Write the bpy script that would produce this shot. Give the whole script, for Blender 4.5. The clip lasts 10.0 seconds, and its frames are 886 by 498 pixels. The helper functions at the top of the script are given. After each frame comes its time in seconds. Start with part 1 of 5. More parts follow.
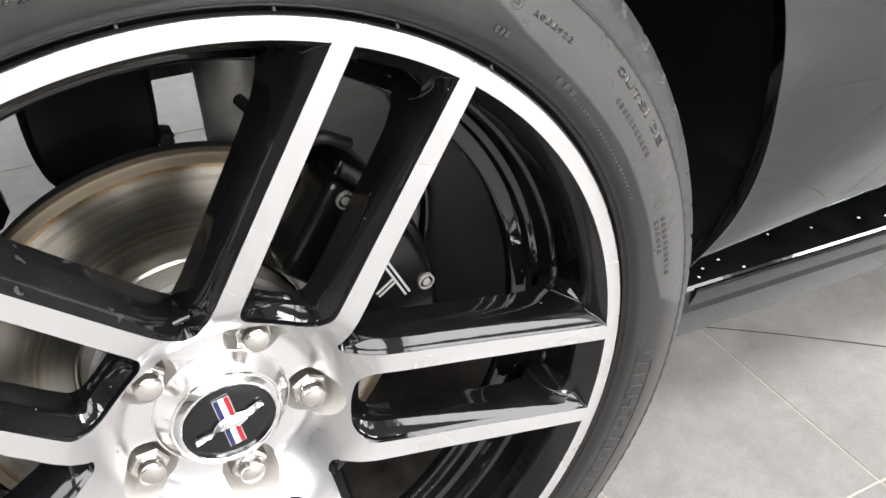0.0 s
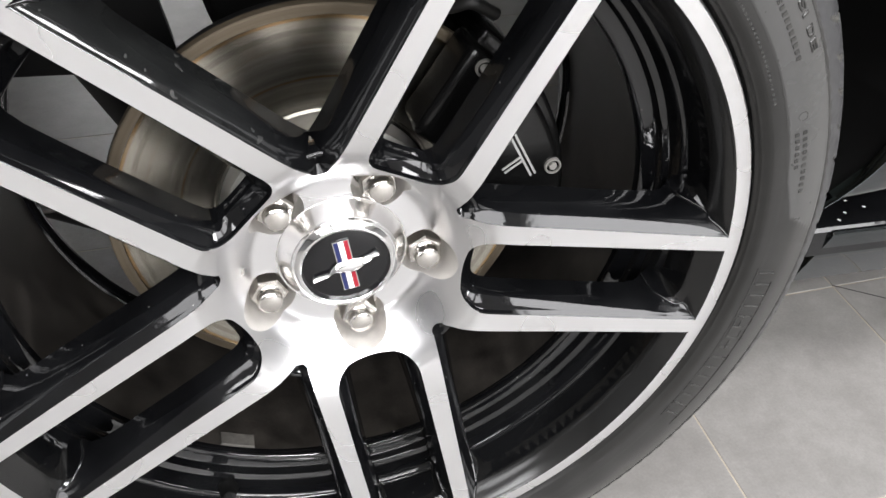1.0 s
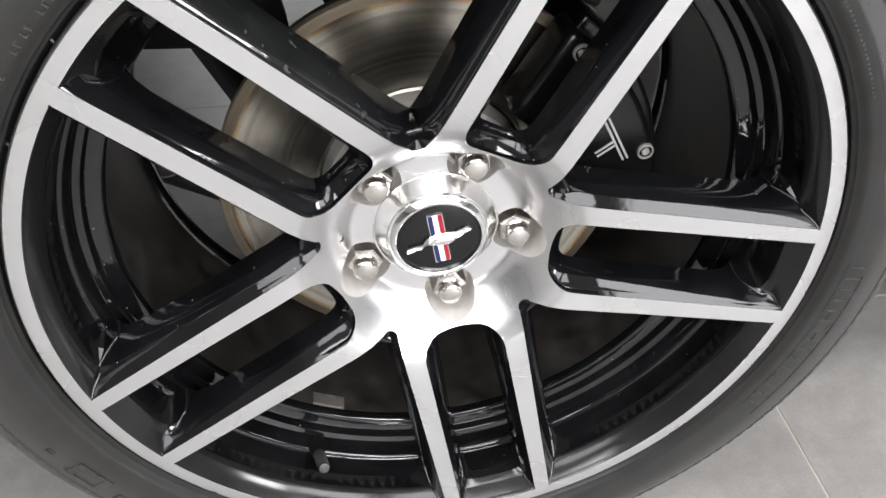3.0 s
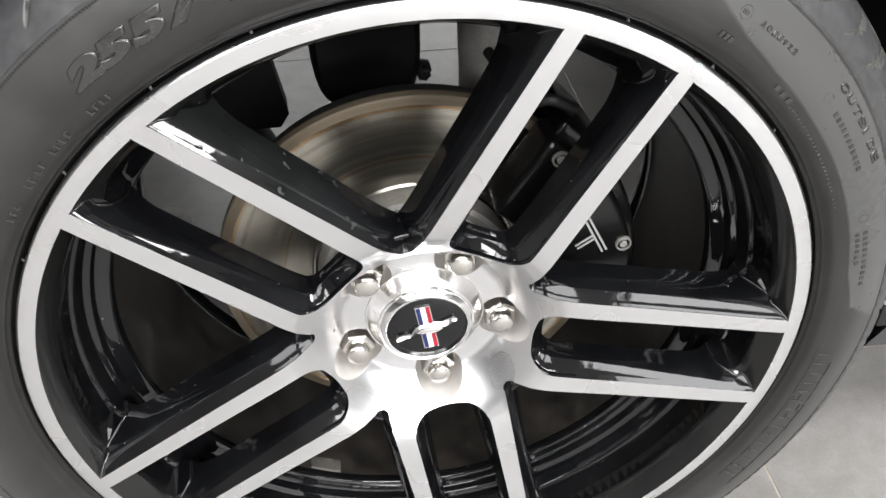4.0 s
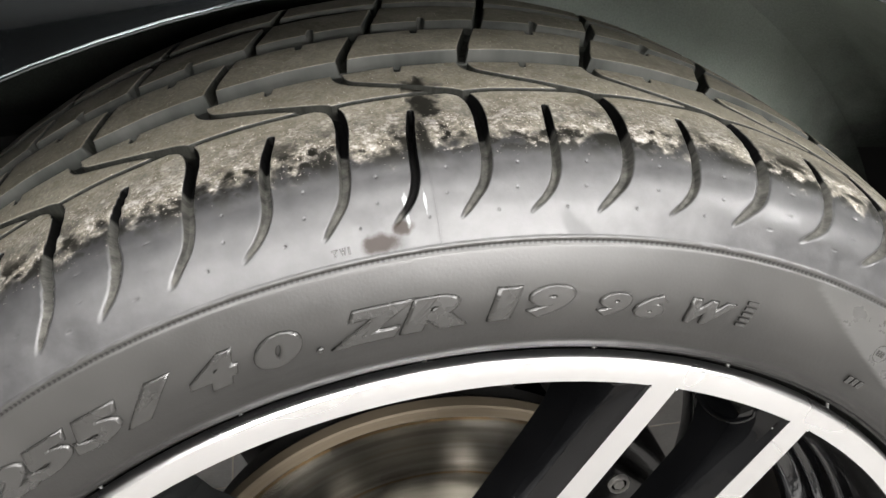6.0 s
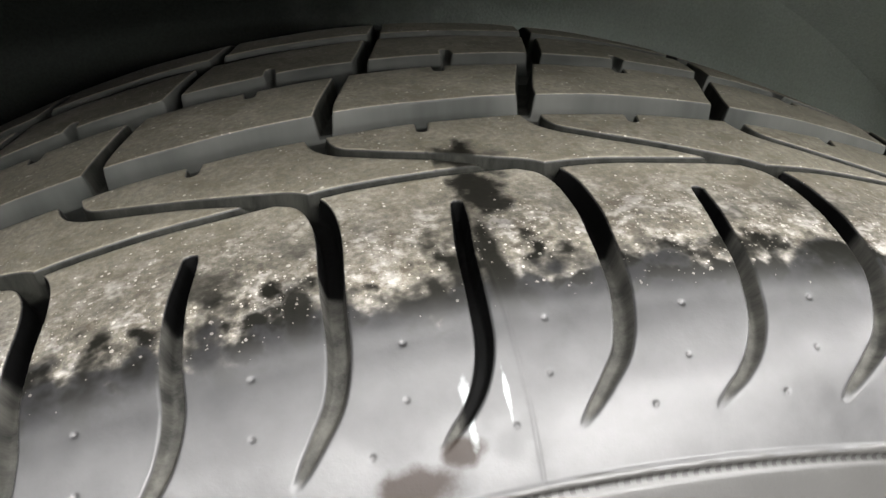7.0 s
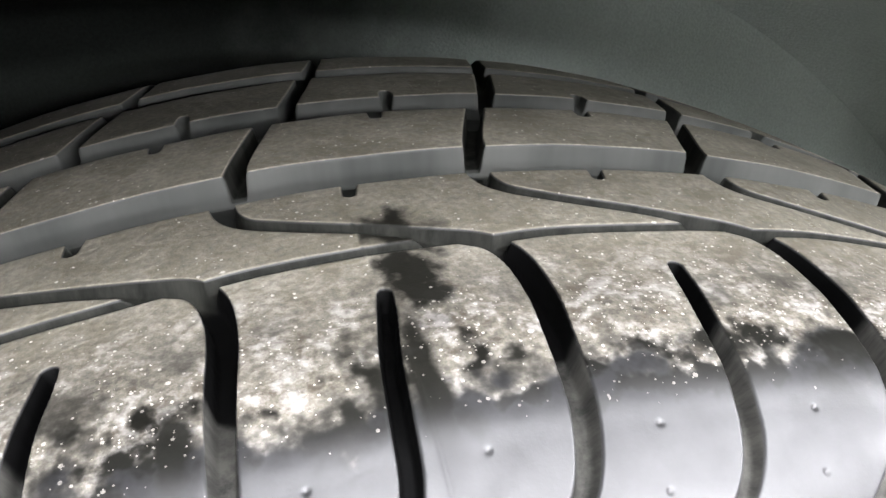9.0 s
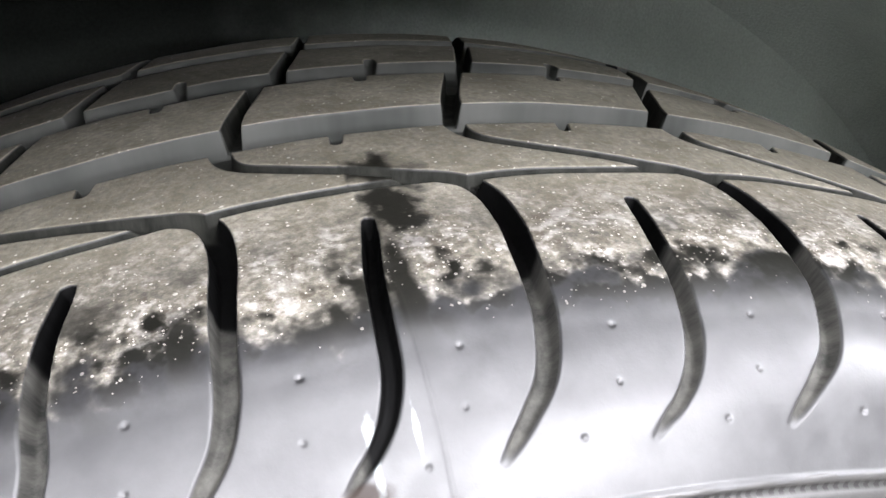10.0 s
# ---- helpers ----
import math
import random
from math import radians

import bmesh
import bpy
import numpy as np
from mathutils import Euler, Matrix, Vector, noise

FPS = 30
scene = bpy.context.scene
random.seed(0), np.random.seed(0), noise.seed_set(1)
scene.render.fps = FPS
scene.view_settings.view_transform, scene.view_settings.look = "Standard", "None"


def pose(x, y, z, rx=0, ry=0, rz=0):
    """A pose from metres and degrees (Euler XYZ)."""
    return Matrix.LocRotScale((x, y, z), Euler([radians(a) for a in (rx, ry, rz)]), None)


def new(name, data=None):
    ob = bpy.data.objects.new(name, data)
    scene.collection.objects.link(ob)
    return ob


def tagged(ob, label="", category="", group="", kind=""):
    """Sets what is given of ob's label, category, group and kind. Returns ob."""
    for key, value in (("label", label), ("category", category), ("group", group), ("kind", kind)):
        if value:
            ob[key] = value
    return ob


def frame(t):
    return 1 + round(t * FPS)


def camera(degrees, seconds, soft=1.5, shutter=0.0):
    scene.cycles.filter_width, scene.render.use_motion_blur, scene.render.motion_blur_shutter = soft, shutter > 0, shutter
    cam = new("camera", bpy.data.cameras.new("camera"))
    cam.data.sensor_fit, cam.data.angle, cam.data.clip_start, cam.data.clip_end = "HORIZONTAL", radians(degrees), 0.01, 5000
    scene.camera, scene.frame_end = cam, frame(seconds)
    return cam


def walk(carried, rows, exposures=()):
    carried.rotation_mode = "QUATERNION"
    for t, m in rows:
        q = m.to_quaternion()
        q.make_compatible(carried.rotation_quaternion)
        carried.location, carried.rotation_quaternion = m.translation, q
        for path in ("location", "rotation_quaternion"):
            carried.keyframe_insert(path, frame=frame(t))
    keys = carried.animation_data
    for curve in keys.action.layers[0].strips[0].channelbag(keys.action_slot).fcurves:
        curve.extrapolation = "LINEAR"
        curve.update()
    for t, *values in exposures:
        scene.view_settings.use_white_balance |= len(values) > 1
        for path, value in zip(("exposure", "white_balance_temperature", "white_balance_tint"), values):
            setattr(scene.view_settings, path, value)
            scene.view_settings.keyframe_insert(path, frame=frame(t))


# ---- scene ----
cam = camera(52.49, 10.0)
ROWS = [
    (0.0, -0.0594, -0.3645, 0.7250, 55.51, 0.48, -27.21),
    (0.2, -0.0628, -0.3792, 0.7271, 54.15, 0.08, -22.48),
    (0.5, -0.0704, -0.3950, 0.7254, 53.42, -0.08, -18.95),
    (1.0, -0.0629, -0.4014, 0.6965, 51.89, -1.24, -15.07),
    (1.5, -0.0626, -0.4069, 0.6615, 51.40, -1.60, -13.44),
    (2.0, -0.0622, -0.4078, 0.6329, 51.28, -1.81, -12.54),
    (2.5, -0.0721, -0.4221, 0.6650, 51.19, -0.75, -10.41),
    (3.8, -0.0505, -0.4168, 0.7633, 50.36, 0.54, -7.83),
    (4.0, -0.0477, -0.4120, 0.7770, 50.72, 0.55, -8.00),
    (4.5, -0.0377, -0.3963, 0.7954, 54.02, 0.90, -8.01),
    (5.0, -0.0481, -0.3825, 0.8076, 55.96, 0.67, -8.77),
    (5.5, -0.0523, -0.3387, 0.8099, 57.29, 0.55, -9.63),
    (6.0, -0.0599, -0.2500, 0.8020, 58.49, 0.25, -11.04),
    (6.2, -0.0631, -0.2182, 0.7936, 59.27, 0.24, -11.68),
    (7.3, -0.0451, -0.0767, 0.7382, 63.50, -0.05, -13.68),
    (7.5, -0.0416, -0.0690, 0.7402, 63.59, -0.14, -14.04),
    (8.0, -0.0435, -0.0645, 0.7415, 63.79, -0.06, -14.47),
    (8.5, -0.0386, -0.0669, 0.7410, 63.70, -0.00, -14.94),
    (9.0, -0.0373, -0.0713, 0.7426, 63.90, 0.13, -15.14),
    (9.5, -0.0335, -0.0767, 0.7445, 64.12, 0.16, -15.49),
    (10.0, -0.0406, -0.0912, 0.7385, 64.10, 0.22, -15.94),
]
EXPOSURES = [(0.0, 0.52, 6600, 10), (0.5, 0.4, 6550, 10), (1.0, 0.2, 6550, 10), (2.0, -0.05, 6500, 10), (2.5, 0.05, 6500, 10), (4.0, 0.3, 6550, 9), (4.5, 0.45, 6650, 8), (5.5, 0.60, 6700, 8), (6.0, 0.62, 6800, 9), (7.5, 0.70, 6700, 8.5), (8.0, 0.94, 6600, 9), (8.5, 1.06, 6450, 11), (9.5, 1.17, 6350, 12), (10.0, 1.05, 6350, 13)]
walk(cam, [(t, pose(x, y, z, rx, ry, rz)) for t, x, y, z, rx, ry, rz in ROWS], EXPOSURES)

# assumed ceiling lamps, all out of view: x, y and power
# rows beyond y -7 and 3, and the last two, are added fill light
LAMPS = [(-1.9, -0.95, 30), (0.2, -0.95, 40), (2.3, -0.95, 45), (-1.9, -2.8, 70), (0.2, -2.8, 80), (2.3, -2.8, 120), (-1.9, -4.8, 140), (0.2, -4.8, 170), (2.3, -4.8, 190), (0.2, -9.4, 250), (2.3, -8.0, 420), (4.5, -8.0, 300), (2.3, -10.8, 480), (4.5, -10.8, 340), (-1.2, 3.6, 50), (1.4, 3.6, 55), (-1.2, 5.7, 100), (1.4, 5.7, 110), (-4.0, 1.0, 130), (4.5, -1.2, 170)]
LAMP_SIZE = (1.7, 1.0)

# ---- light ----
world = bpy.data.worlds.new("showroom_air")
scene.world = world
world.use_nodes = True
world.node_tree.nodes["Background"].inputs["Color"].default_value = (0.9, 0.95, 1.0, 1)
world.node_tree.nodes["Background"].inputs["Strength"].default_value = 0.004


def ceiling_lamp(name, x, y, z, sx, sy, watts, colour=(0.975, 0.975, 1.0)):
    data = bpy.data.lights.new(name, "AREA")
    data.shape, data.size, data.size_y, data.energy, data.color = "RECTANGLE", sx, sy, watts, colour
    lamp = new(name, data)
    lamp.matrix_world = pose(x, y, z, 0, 0, 0)
    return lamp


CEILING = 3.0
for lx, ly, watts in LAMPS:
    ceiling_lamp("unseen_panel_lamp", lx, ly, CEILING - 0.04, *LAMP_SIZE, watts)


# ---- materials ----
HUB_Z = 0.337


def material(name, colour=(0.5, 0.5, 0.5), rough=0.5, metal=0.0, spec=0.5):
    m = bpy.data.materials.new(name)
    m.use_nodes = True
    b = m.node_tree.nodes["Principled BSDF"]
    b.inputs["Base Color"].default_value = (*colour, 1)
    b.inputs["Roughness"].default_value = rough
    b.inputs["Metallic"].default_value = metal
    b.inputs["Specular IOR Level"].default_value = spec
    return m, m.node_tree.nodes, m.node_tree.links, b


def noise_node(nodes, links, vector, scale, detail=4.0, rough=0.55):
    n = nodes.new("ShaderNodeTexNoise")
    n.inputs["Scale"].default_value = scale
    n.inputs["Detail"].default_value = detail
    n.inputs["Roughness"].default_value = rough
    if vector is not None:
        links.new(vector, n.inputs["Vector"])
    return n.outputs["Fac"]


def ramp(nodes, links, value, stops):
    r = nodes.new("ShaderNodeValToRGB")
    e = r.color_ramp.elements
    for i, (p, c) in enumerate(stops):
        el = e[i] if i < 2 else e.new(p)
        el.position, el.color = p, (*c, 1) if len(c) == 3 else c
    links.new(value, r.inputs["Fac"])
    return r.outputs["Color"]


def calc(nodes, links, op, a, b=None, clamp=False, c=None):
    n = nodes.new("ShaderNodeMath")
    n.operation, n.use_clamp = op, clamp
    for i, v in enumerate((a, b, c)):
        if v is None:
            continue
        if isinstance(v, (int, float)):
            n.inputs[i].default_value = v
        else:
            links.new(v, n.inputs[i])
    return n.outputs[0]


def mix_colour(nodes, links, fac, a, b):
    n = nodes.new("ShaderNodeMix")
    n.data_type = "RGBA"
    for i, v in ((0, fac), (6, a), (7, b)):
        if isinstance(v, (int, float)):
            n.inputs[i].default_value = v
        elif isinstance(v, tuple):
            n.inputs[i].default_value = (*v, 1)
        else:
            links.new(v, n.inputs[i])
    return n.outputs[2]


def bump(nodes, links, b, height, strength, distance, normal=None):
    n = nodes.new("ShaderNodeBump")
    n.inputs["Strength"].default_value = strength
    n.inputs["Distance"].default_value = distance
    links.new(height, n.inputs["Height"])
    if normal is not None:
        links.new(normal, n.inputs["Normal"])
    links.new(n.outputs["Normal"], b.inputs["Normal"])
    return n.outputs["Normal"]


def coords(nodes, kind="Object"):
    return nodes.new("ShaderNodeTexCoord").outputs[kind]


def grained(name, colour, rough, metal=0.0, spec=0.5, scale=60.0, spread=0.25, bump_size=0.0002, bump_strength=0.3, coat=0.0):
    """A surface with blotches at one scale, grain at another, and uneven gloss."""
    m, nodes, links, b = material(name, colour, rough, metal, spec)
    v = coords(nodes)
    big, fine = noise_node(nodes, links, v, scale * 0.18, 3), noise_node(nodes, links, v, scale * 4, 4)
    tone = calc(nodes, links, "ADD", calc(nodes, links, "MULTIPLY", big, 0.6), calc(nodes, links, "MULTIPLY", fine, 0.4))
    lo, hi = tuple(c * (1 - spread) for c in colour), tuple(min(1, c * (1 + spread)) for c in colour)
    links.new(ramp(nodes, links, tone, [(0.3, lo), (0.7, hi)]), b.inputs["Base Color"])
    links.new(calc(nodes, links, "MULTIPLY_ADD", tone, rough * 0.5, c=rough * 0.75), b.inputs["Roughness"])
    bump(nodes, links, b, fine, bump_strength, bump_size)
    b.inputs["Coat Weight"].default_value = coat
    return m


def sidewall_rubber(name="sidewall_rubber", gloss=0.0, worn=0.0):
    m, nodes, links, b = material(name, (0.03, 0.03, 0.03), 0.5, 0.0, 0.6)
    at = nodes.new("ShaderNodeAttribute")
    at.attribute_name = "track"
    sep = nodes.new("ShaderNodeSeparateXYZ")
    links.new(at.outputs["Vector"], sep.inputs[0])
    plate = sep.outputs["Z"]
    v = coords(nodes)
    big, mid, fine = noise_node(nodes, links, v, 14, 3), noise_node(nodes, links, v, 90, 4), noise_node(nodes, links, v, 900, 3)
    tone = calc(nodes, links, "MULTIPLY_ADD", big, 0.6, c=calc(nodes, links, "MULTIPLY", mid, 0.4))
    base = ramp(nodes, links, tone, [(0.3, (0.008, 0.008, 0.0075)), (0.75, (0.018, 0.0175, 0.0165))])
    base = mix_colour(nodes, links, calc(nodes, links, "MULTIPLY", plate, 0.75), base, (0.055, 0.055, 0.054))
    # paler towards the tread: light from above painted into the rubber
    greyed = calc(nodes, links, "MULTIPLY", span(nodes, links, calc(nodes, links, "MULTIPLY_ADD", calc(nodes, links, "SUBTRACT", big, 0.5), 0.03, c=sep.outputs["Y"]), -0.012, 0.020, True), 0.35)
    base = mix_colour(nodes, links, greyed, base, (0.056, 0.055, 0.052))
    seam = span(nodes, links, calc(nodes, links, "ABSOLUTE", calc(nodes, links, "SUBTRACT", sep.outputs["Y"], 0.0194)), 0.0009, 0.0004)
    notch = calc(nodes, links, "FRACT", calc(nodes, links, "MULTIPLY_ADD", sep.outputs["X"], 520.0, c=calc(nodes, links, "MULTIPLY", mid, 1.5)))
    seam = calc(nodes, links, "MULTIPLY", seam, calc(nodes, links, "MULTIPLY_ADD", calc(nodes, links, "GREATER_THAN", notch, 0.52), 0.35, c=0.30))
    base = mix_colour(nodes, links, calc(nodes, links, "MULTIPLY", seam, 0.9), base, (0.003, 0.003, 0.003))
    spec = calc(nodes, links, "MULTIPLY_ADD", span(nodes, links, sep.outputs["Y"], -0.034, 0.004), 0.45, c=0.22)
    links.new(calc(nodes, links, "MULTIPLY", spec, calc(nodes, links, "MULTIPLY_ADD", seam, -0.9, c=1.0)), b.inputs["Specular IOR Level"])
    base = mix_colour(nodes, links, worn, base, (0.060, 0.059, 0.057))
    links.new(base, b.inputs["Base Color"])
    rough = calc(nodes, links, "MULTIPLY_ADD", tone, 0.30, c=0.20 - gloss)
    links.new(calc(nodes, links, "SUBTRACT", rough, calc(nodes, links, "MULTIPLY", plate, 0.06)), b.inputs["Roughness"])
    bump(nodes, links, b, calc(nodes, links, "MULTIPLY_ADD", fine, 0.7, c=mid), 0.25, 0.0003)
    return m


def span(nodes, links, value, lo, hi, smooth=False):
    """0 below lo to 1 above hi."""
    n = nodes.new("ShaderNodeMapRange")
    n.interpolation_type = "SMOOTHSTEP" if smooth else "LINEAR"
    n.inputs[1].default_value, n.inputs[2].default_value = lo, hi
    links.new(value, n.inputs[0])
    return n.outputs[0]


def tread_rubber():
    m, nodes, links, b = material("tread_rubber", (0.03, 0.03, 0.03), 0.45, 0.0, 0.7)
    at = nodes.new("ShaderNodeAttribute")
    at.attribute_name = "track"
    sep = nodes.new("ShaderNodeSeparateXYZ")
    links.new(at.outputs["Vector"], sep.inputs[0])
    across, deep = sep.outputs["Y"], sep.outputs["Z"]
    flat = nodes.new("ShaderNodeCombineXYZ")
    links.new(sep.outputs["X"], flat.inputs[0])
    links.new(across, flat.inputs[1])
    v = flat.outputs[0]
    M = lambda op, x, y=None, c=None: calc(nodes, links, op, x, y, c=c)
    big, mid, fine, grit = noise_node(nodes, links, v, 42, 4, 0.6), noise_node(nodes, links, v, 170, 4, 0.55), noise_node(nodes, links, v, 620, 3, 0.5), noise_node(nodes, links, v, 2200, 2)
    clod = nodes.new("ShaderNodeTexVoronoi")
    clod.voronoi_dimensions, clod.feature = "2D", "SMOOTH_F1"
    clod.inputs["Scale"].default_value = 900
    links.new(v, clod.inputs["Vector"])
    crumb = clod.outputs["Distance"]
    away = nodes.new("ShaderNodeVectorMath")
    away.inputs[1].default_value = (0.71, 0.37, 0.53)
    links.new(v, away.inputs[0])
    other, other_mid = noise_node(nodes, links, away.outputs[0], 60, 4, 0.6), noise_node(nodes, links, away.outputs[0], 230, 5, 0.7)
    def blot(arc0, s0, ra, rs, ragged=0.5):
        """1 inside a ragged oval on the tread, 0 outside."""
        dx = M("MULTIPLY", M("SUBTRACT", sep.outputs["X"], arc0), 1 / ra)
        ds = M("MULTIPLY", M("SUBTRACT", across, s0), 1 / rs)
        far = M("SQRT", M("ADD", M("MULTIPLY", dx, dx), M("MULTIPLY", ds, ds)))
        far = M("MULTIPLY_ADD", M("SUBTRACT", mid, 0.5), -2.4 * ragged, far)
        return M("SUBTRACT", 1.0, span(nodes, links, far, 0.45, 1.15, True))

    # dust lies on the running surface, with a ragged lower edge on the shoulder
    edge = M("MULTIPLY_ADD", M("SUBTRACT", big, 0.5), 0.046, M("MULTIPLY_ADD", M("SUBTRACT", mid, 0.5), 0.020, across))
    top = M("SUBTRACT", 1.0, span(nodes, links, deep, 0.00008, 0.00030))
    mask = M("MULTIPLY", span(nodes, links, edge, 0.0545, 0.0635, True), top)
    # wiped and wetted patches along the shoulder
    low_zone = M("SUBTRACT", 1.0, span(nodes, links, across, 0.066, 0.090))
    wiped = M("MULTIPLY", M("SUBTRACT", 1.0, span(nodes, links, other, 0.37, 0.50, True)), low_zone)
    past_line = span(nodes, links, M("MULTIPLY_ADD", M("SUBTRACT", across, 0.060), 0.024, sep.outputs["X"]), -0.0141, -0.0136)
    stain = M("MAXIMUM", blot(-0.0125, 0.060, 0.0032, 0.022, 0.6), M("MULTIPLY", past_line, M("MAXIMUM", blot(-0.0085, 0.101, 0.0090, 0.0085, 0.8), blot(-0.0085, 0.086, 0.0075, 0.012, 0.8))))
    stain = M("MAXIMUM", stain, M("MAXIMUM", blot(0.0335, 0.0605, 0.008, 0.0035, 0.8), blot(-0.0475, 0.058, 0.0035, 0.009, 0.6)))
    wet_rim = M("MULTIPLY", M("MULTIPLY", span(nodes, links, edge, 0.0500, 0.0545, True), M("SUBTRACT", 1.0, span(nodes, links, edge, 0.0590, 0.0650, True))), span(nodes, links, other, 0.47, 0.55, True))
    stain = M("MAXIMUM", stain, wet_rim)
    wiped = M("MAXIMUM", wiped, stain)
    mask = M("MULTIPLY", mask, M("SUBTRACT", 1.0, M("MULTIPLY", wiped, 0.98)))
    mask = M("MULTIPLY", mask, M("MULTIPLY_ADD", span(nodes, links, M("MULTIPLY_ADD", fine, 0.5, M("MULTIPLY", other_mid, 0.5)), 0.34, 0.54), 0.40, 0.60))
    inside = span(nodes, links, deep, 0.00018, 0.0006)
    # the wide rings hold a film of dust; clean narrow grooves get shade painted in
    ring = M("MAXIMUM", M("MULTIPLY", span(nodes, links, across, 0.1195, 0.1205), M("SUBTRACT", 1.0, span(nodes, links, across, 0.1350, 0.1360))), span(nodes, links, across, 0.1610, 0.1620))
    rubber = ramp(nodes, links, mid, [(0.3, (0.022, 0.022, 0.023)), (0.7, (0.040, 0.040, 0.041))])
    film = ramp(nodes, links, big, [(0.35, (0.050, 0.053, 0.049)), (0.65, (0.092, 0.094, 0.087))])
    smear = M("MAXIMUM", blot(-0.0345, 0.0250, 0.0085, 0.0038, 0.7), blot(-0.0260, 0.0290, 0.0045, 0.0030, 0.7))
    rubber = mix_colour(nodes, links, M("MULTIPLY", M("MULTIPLY", wiped, span(nodes, links, across, 0.046, 0.056)), 0.97), rubber, (0.008, 0.0078, 0.006))
    rubber = mix_colour(nodes, links, M("MULTIPLY", smear, 0.9), rubber, (0.020, 0.0135, 0.010))
    # painted shade: grooves black above, grey below, where the arch's shadow would end
    groove_shade = mix_colour(nodes, links, M("MAXIMUM", span(nodes, links, M("MULTIPLY_ADD", M("SUBTRACT", big, 0.5), 0.02, across), 0.0635, 0.0665, True), M("SUBTRACT", 1.0, span(nodes, links, M("ABSOLUTE", M("SUBTRACT", sep.outputs["X"], -0.018)), 0.006, 0.008))), ramp(nodes, links, other_mid, [(0.35, (0.026, 0.026, 0.024)), (0.65, (0.075, 0.073, 0.066))]), (0.003, 0.003, 0.003))
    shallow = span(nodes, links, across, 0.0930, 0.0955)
    groove_shade = mix_colour(nodes, links, shallow, groove_shade, ramp(nodes, links, other_mid, [(0.35, (0.010, 0.0105, 0.009)), (0.65, (0.030, 0.030, 0.026))]))
    rubber = mix_colour(nodes, links, inside, rubber, mix_colour(nodes, links, ring, groove_shade, film))
    dust = ramp(nodes, links, M("MULTIPLY_ADD", big, 0.40, M("MULTIPLY_ADD", mid, 0.22, M("MULTIPLY_ADD", fine, 0.22, M("MULTIPLY_ADD", crumb, -0.12, M("MULTIPLY_ADD", grit, 0.24, 0.005))))), [(0.36, (0.090, 0.080, 0.061)), (0.5, (0.205, 0.187, 0.149)), (0.64, (0.365, 0.340, 0.290))])
    brown = M("MULTIPLY", span(nodes, links, M("MULTIPLY_ADD", other_mid, 0.6, M("MULTIPLY", other, 0.4)), 0.50, 0.60), 0.9)
    dust = mix_colour(nodes, links, brown, dust, (0.070, 0.056, 0.037))
    dust = mix_colour(nodes, links, M("MULTIPLY", span(nodes, links, M("MULTIPLY_ADD", M("SUBTRACT", other, 0.5), 0.04, across), 0.072, 0.100, True), 0.50), dust, (0.180, 0.164, 0.116))
    flake_zone = M("MULTIPLY", span(nodes, links, across, 0.050, 0.060), M("SUBTRACT", 1.0, span(nodes, links, across, 0.070, 0.092)))
    flake = M("MULTIPLY", flake_zone, span(nodes, links, M("MULTIPLY_ADD", fine, 0.30, M("MULTIPLY_ADD", mid, 0.45, M("MULTIPLY", other, 0.25))), 0.50, 0.62, True))
    dust = mix_colour(nodes, links, M("MULTIPLY", flake, 0.55), dust, (0.52, 0.50, 0.475))
    col = mix_colour(nodes, links, mask, rubber, dust)
    # shine of two wet streaks, painted as pale colour
    wet = M("MULTIPLY", M("MAXIMUM", blot(-0.0236, 0.0345, 0.0010, 0.0060, 0.9), blot(-0.0167, 0.0365, 0.0005, 0.0045, 0.9)), top)
    col = mix_colour(nodes, links, M("MULTIPLY", wet, 0.4), col, (0.55, 0.60, 0.60))
    # bright grit in two sizes, thickest on the dusty rim of the shoulder
    spot = None
    for scale, small, large, zone_share, share in ((420, 0.05, 0.19, 0.10, 0.022), (760, 0.07, 0.25, 0.20, 0.045), (1400, 0.08, 0.26, 0.12, 0.03)):
        grain = nodes.new("ShaderNodeTexVoronoi")
        grain.voronoi_dimensions = "2D"
        grain.inputs["Scale"].default_value = scale
        links.new(v, grain.inputs["Vector"])
        rare = nodes.new("ShaderNodeSeparateColor")
        links.new(grain.outputs["Color"], rare.inputs[0])
        often = M("MULTIPLY", M("MULTIPLY_ADD", flake_zone, zone_share, M("MULTIPLY", span(nodes, links, across, 0.05, 0.06), share)), span(nodes, links, other, 0.35, 0.6))
        one = M("MULTIPLY", M("LESS_THAN", grain.outputs["Distance"], M("MULTIPLY_ADD", rare.outputs[1], large - small, small)), M("LESS_THAN", rare.outputs[0], often))
        spot = one if spot is None else M("MAXIMUM", spot, one)
    spot = M("MULTIPLY", M("MULTIPLY", spot, M("MULTIPLY", top, M("MULTIPLY_ADD", mask, 0.6, 0.4))), M("MULTIPLY_ADD", grit, 1.2, 0.1))
    col = mix_colour(nodes, links, M("MULTIPLY", spot, 0.9), col, (0.72, 0.68, 0.61))
    links.new(col, b.inputs["Base Color"])
    rr = M("MULTIPLY_ADD", mask, 0.50, M("MULTIPLY_ADD", mid, 0.14, M("MULTIPLY_ADD", wiped, 0.12, 0.30)))
    links.new(M("MULTIPLY_ADD", inside, 0.30, rr), b.inputs["Roughness"])
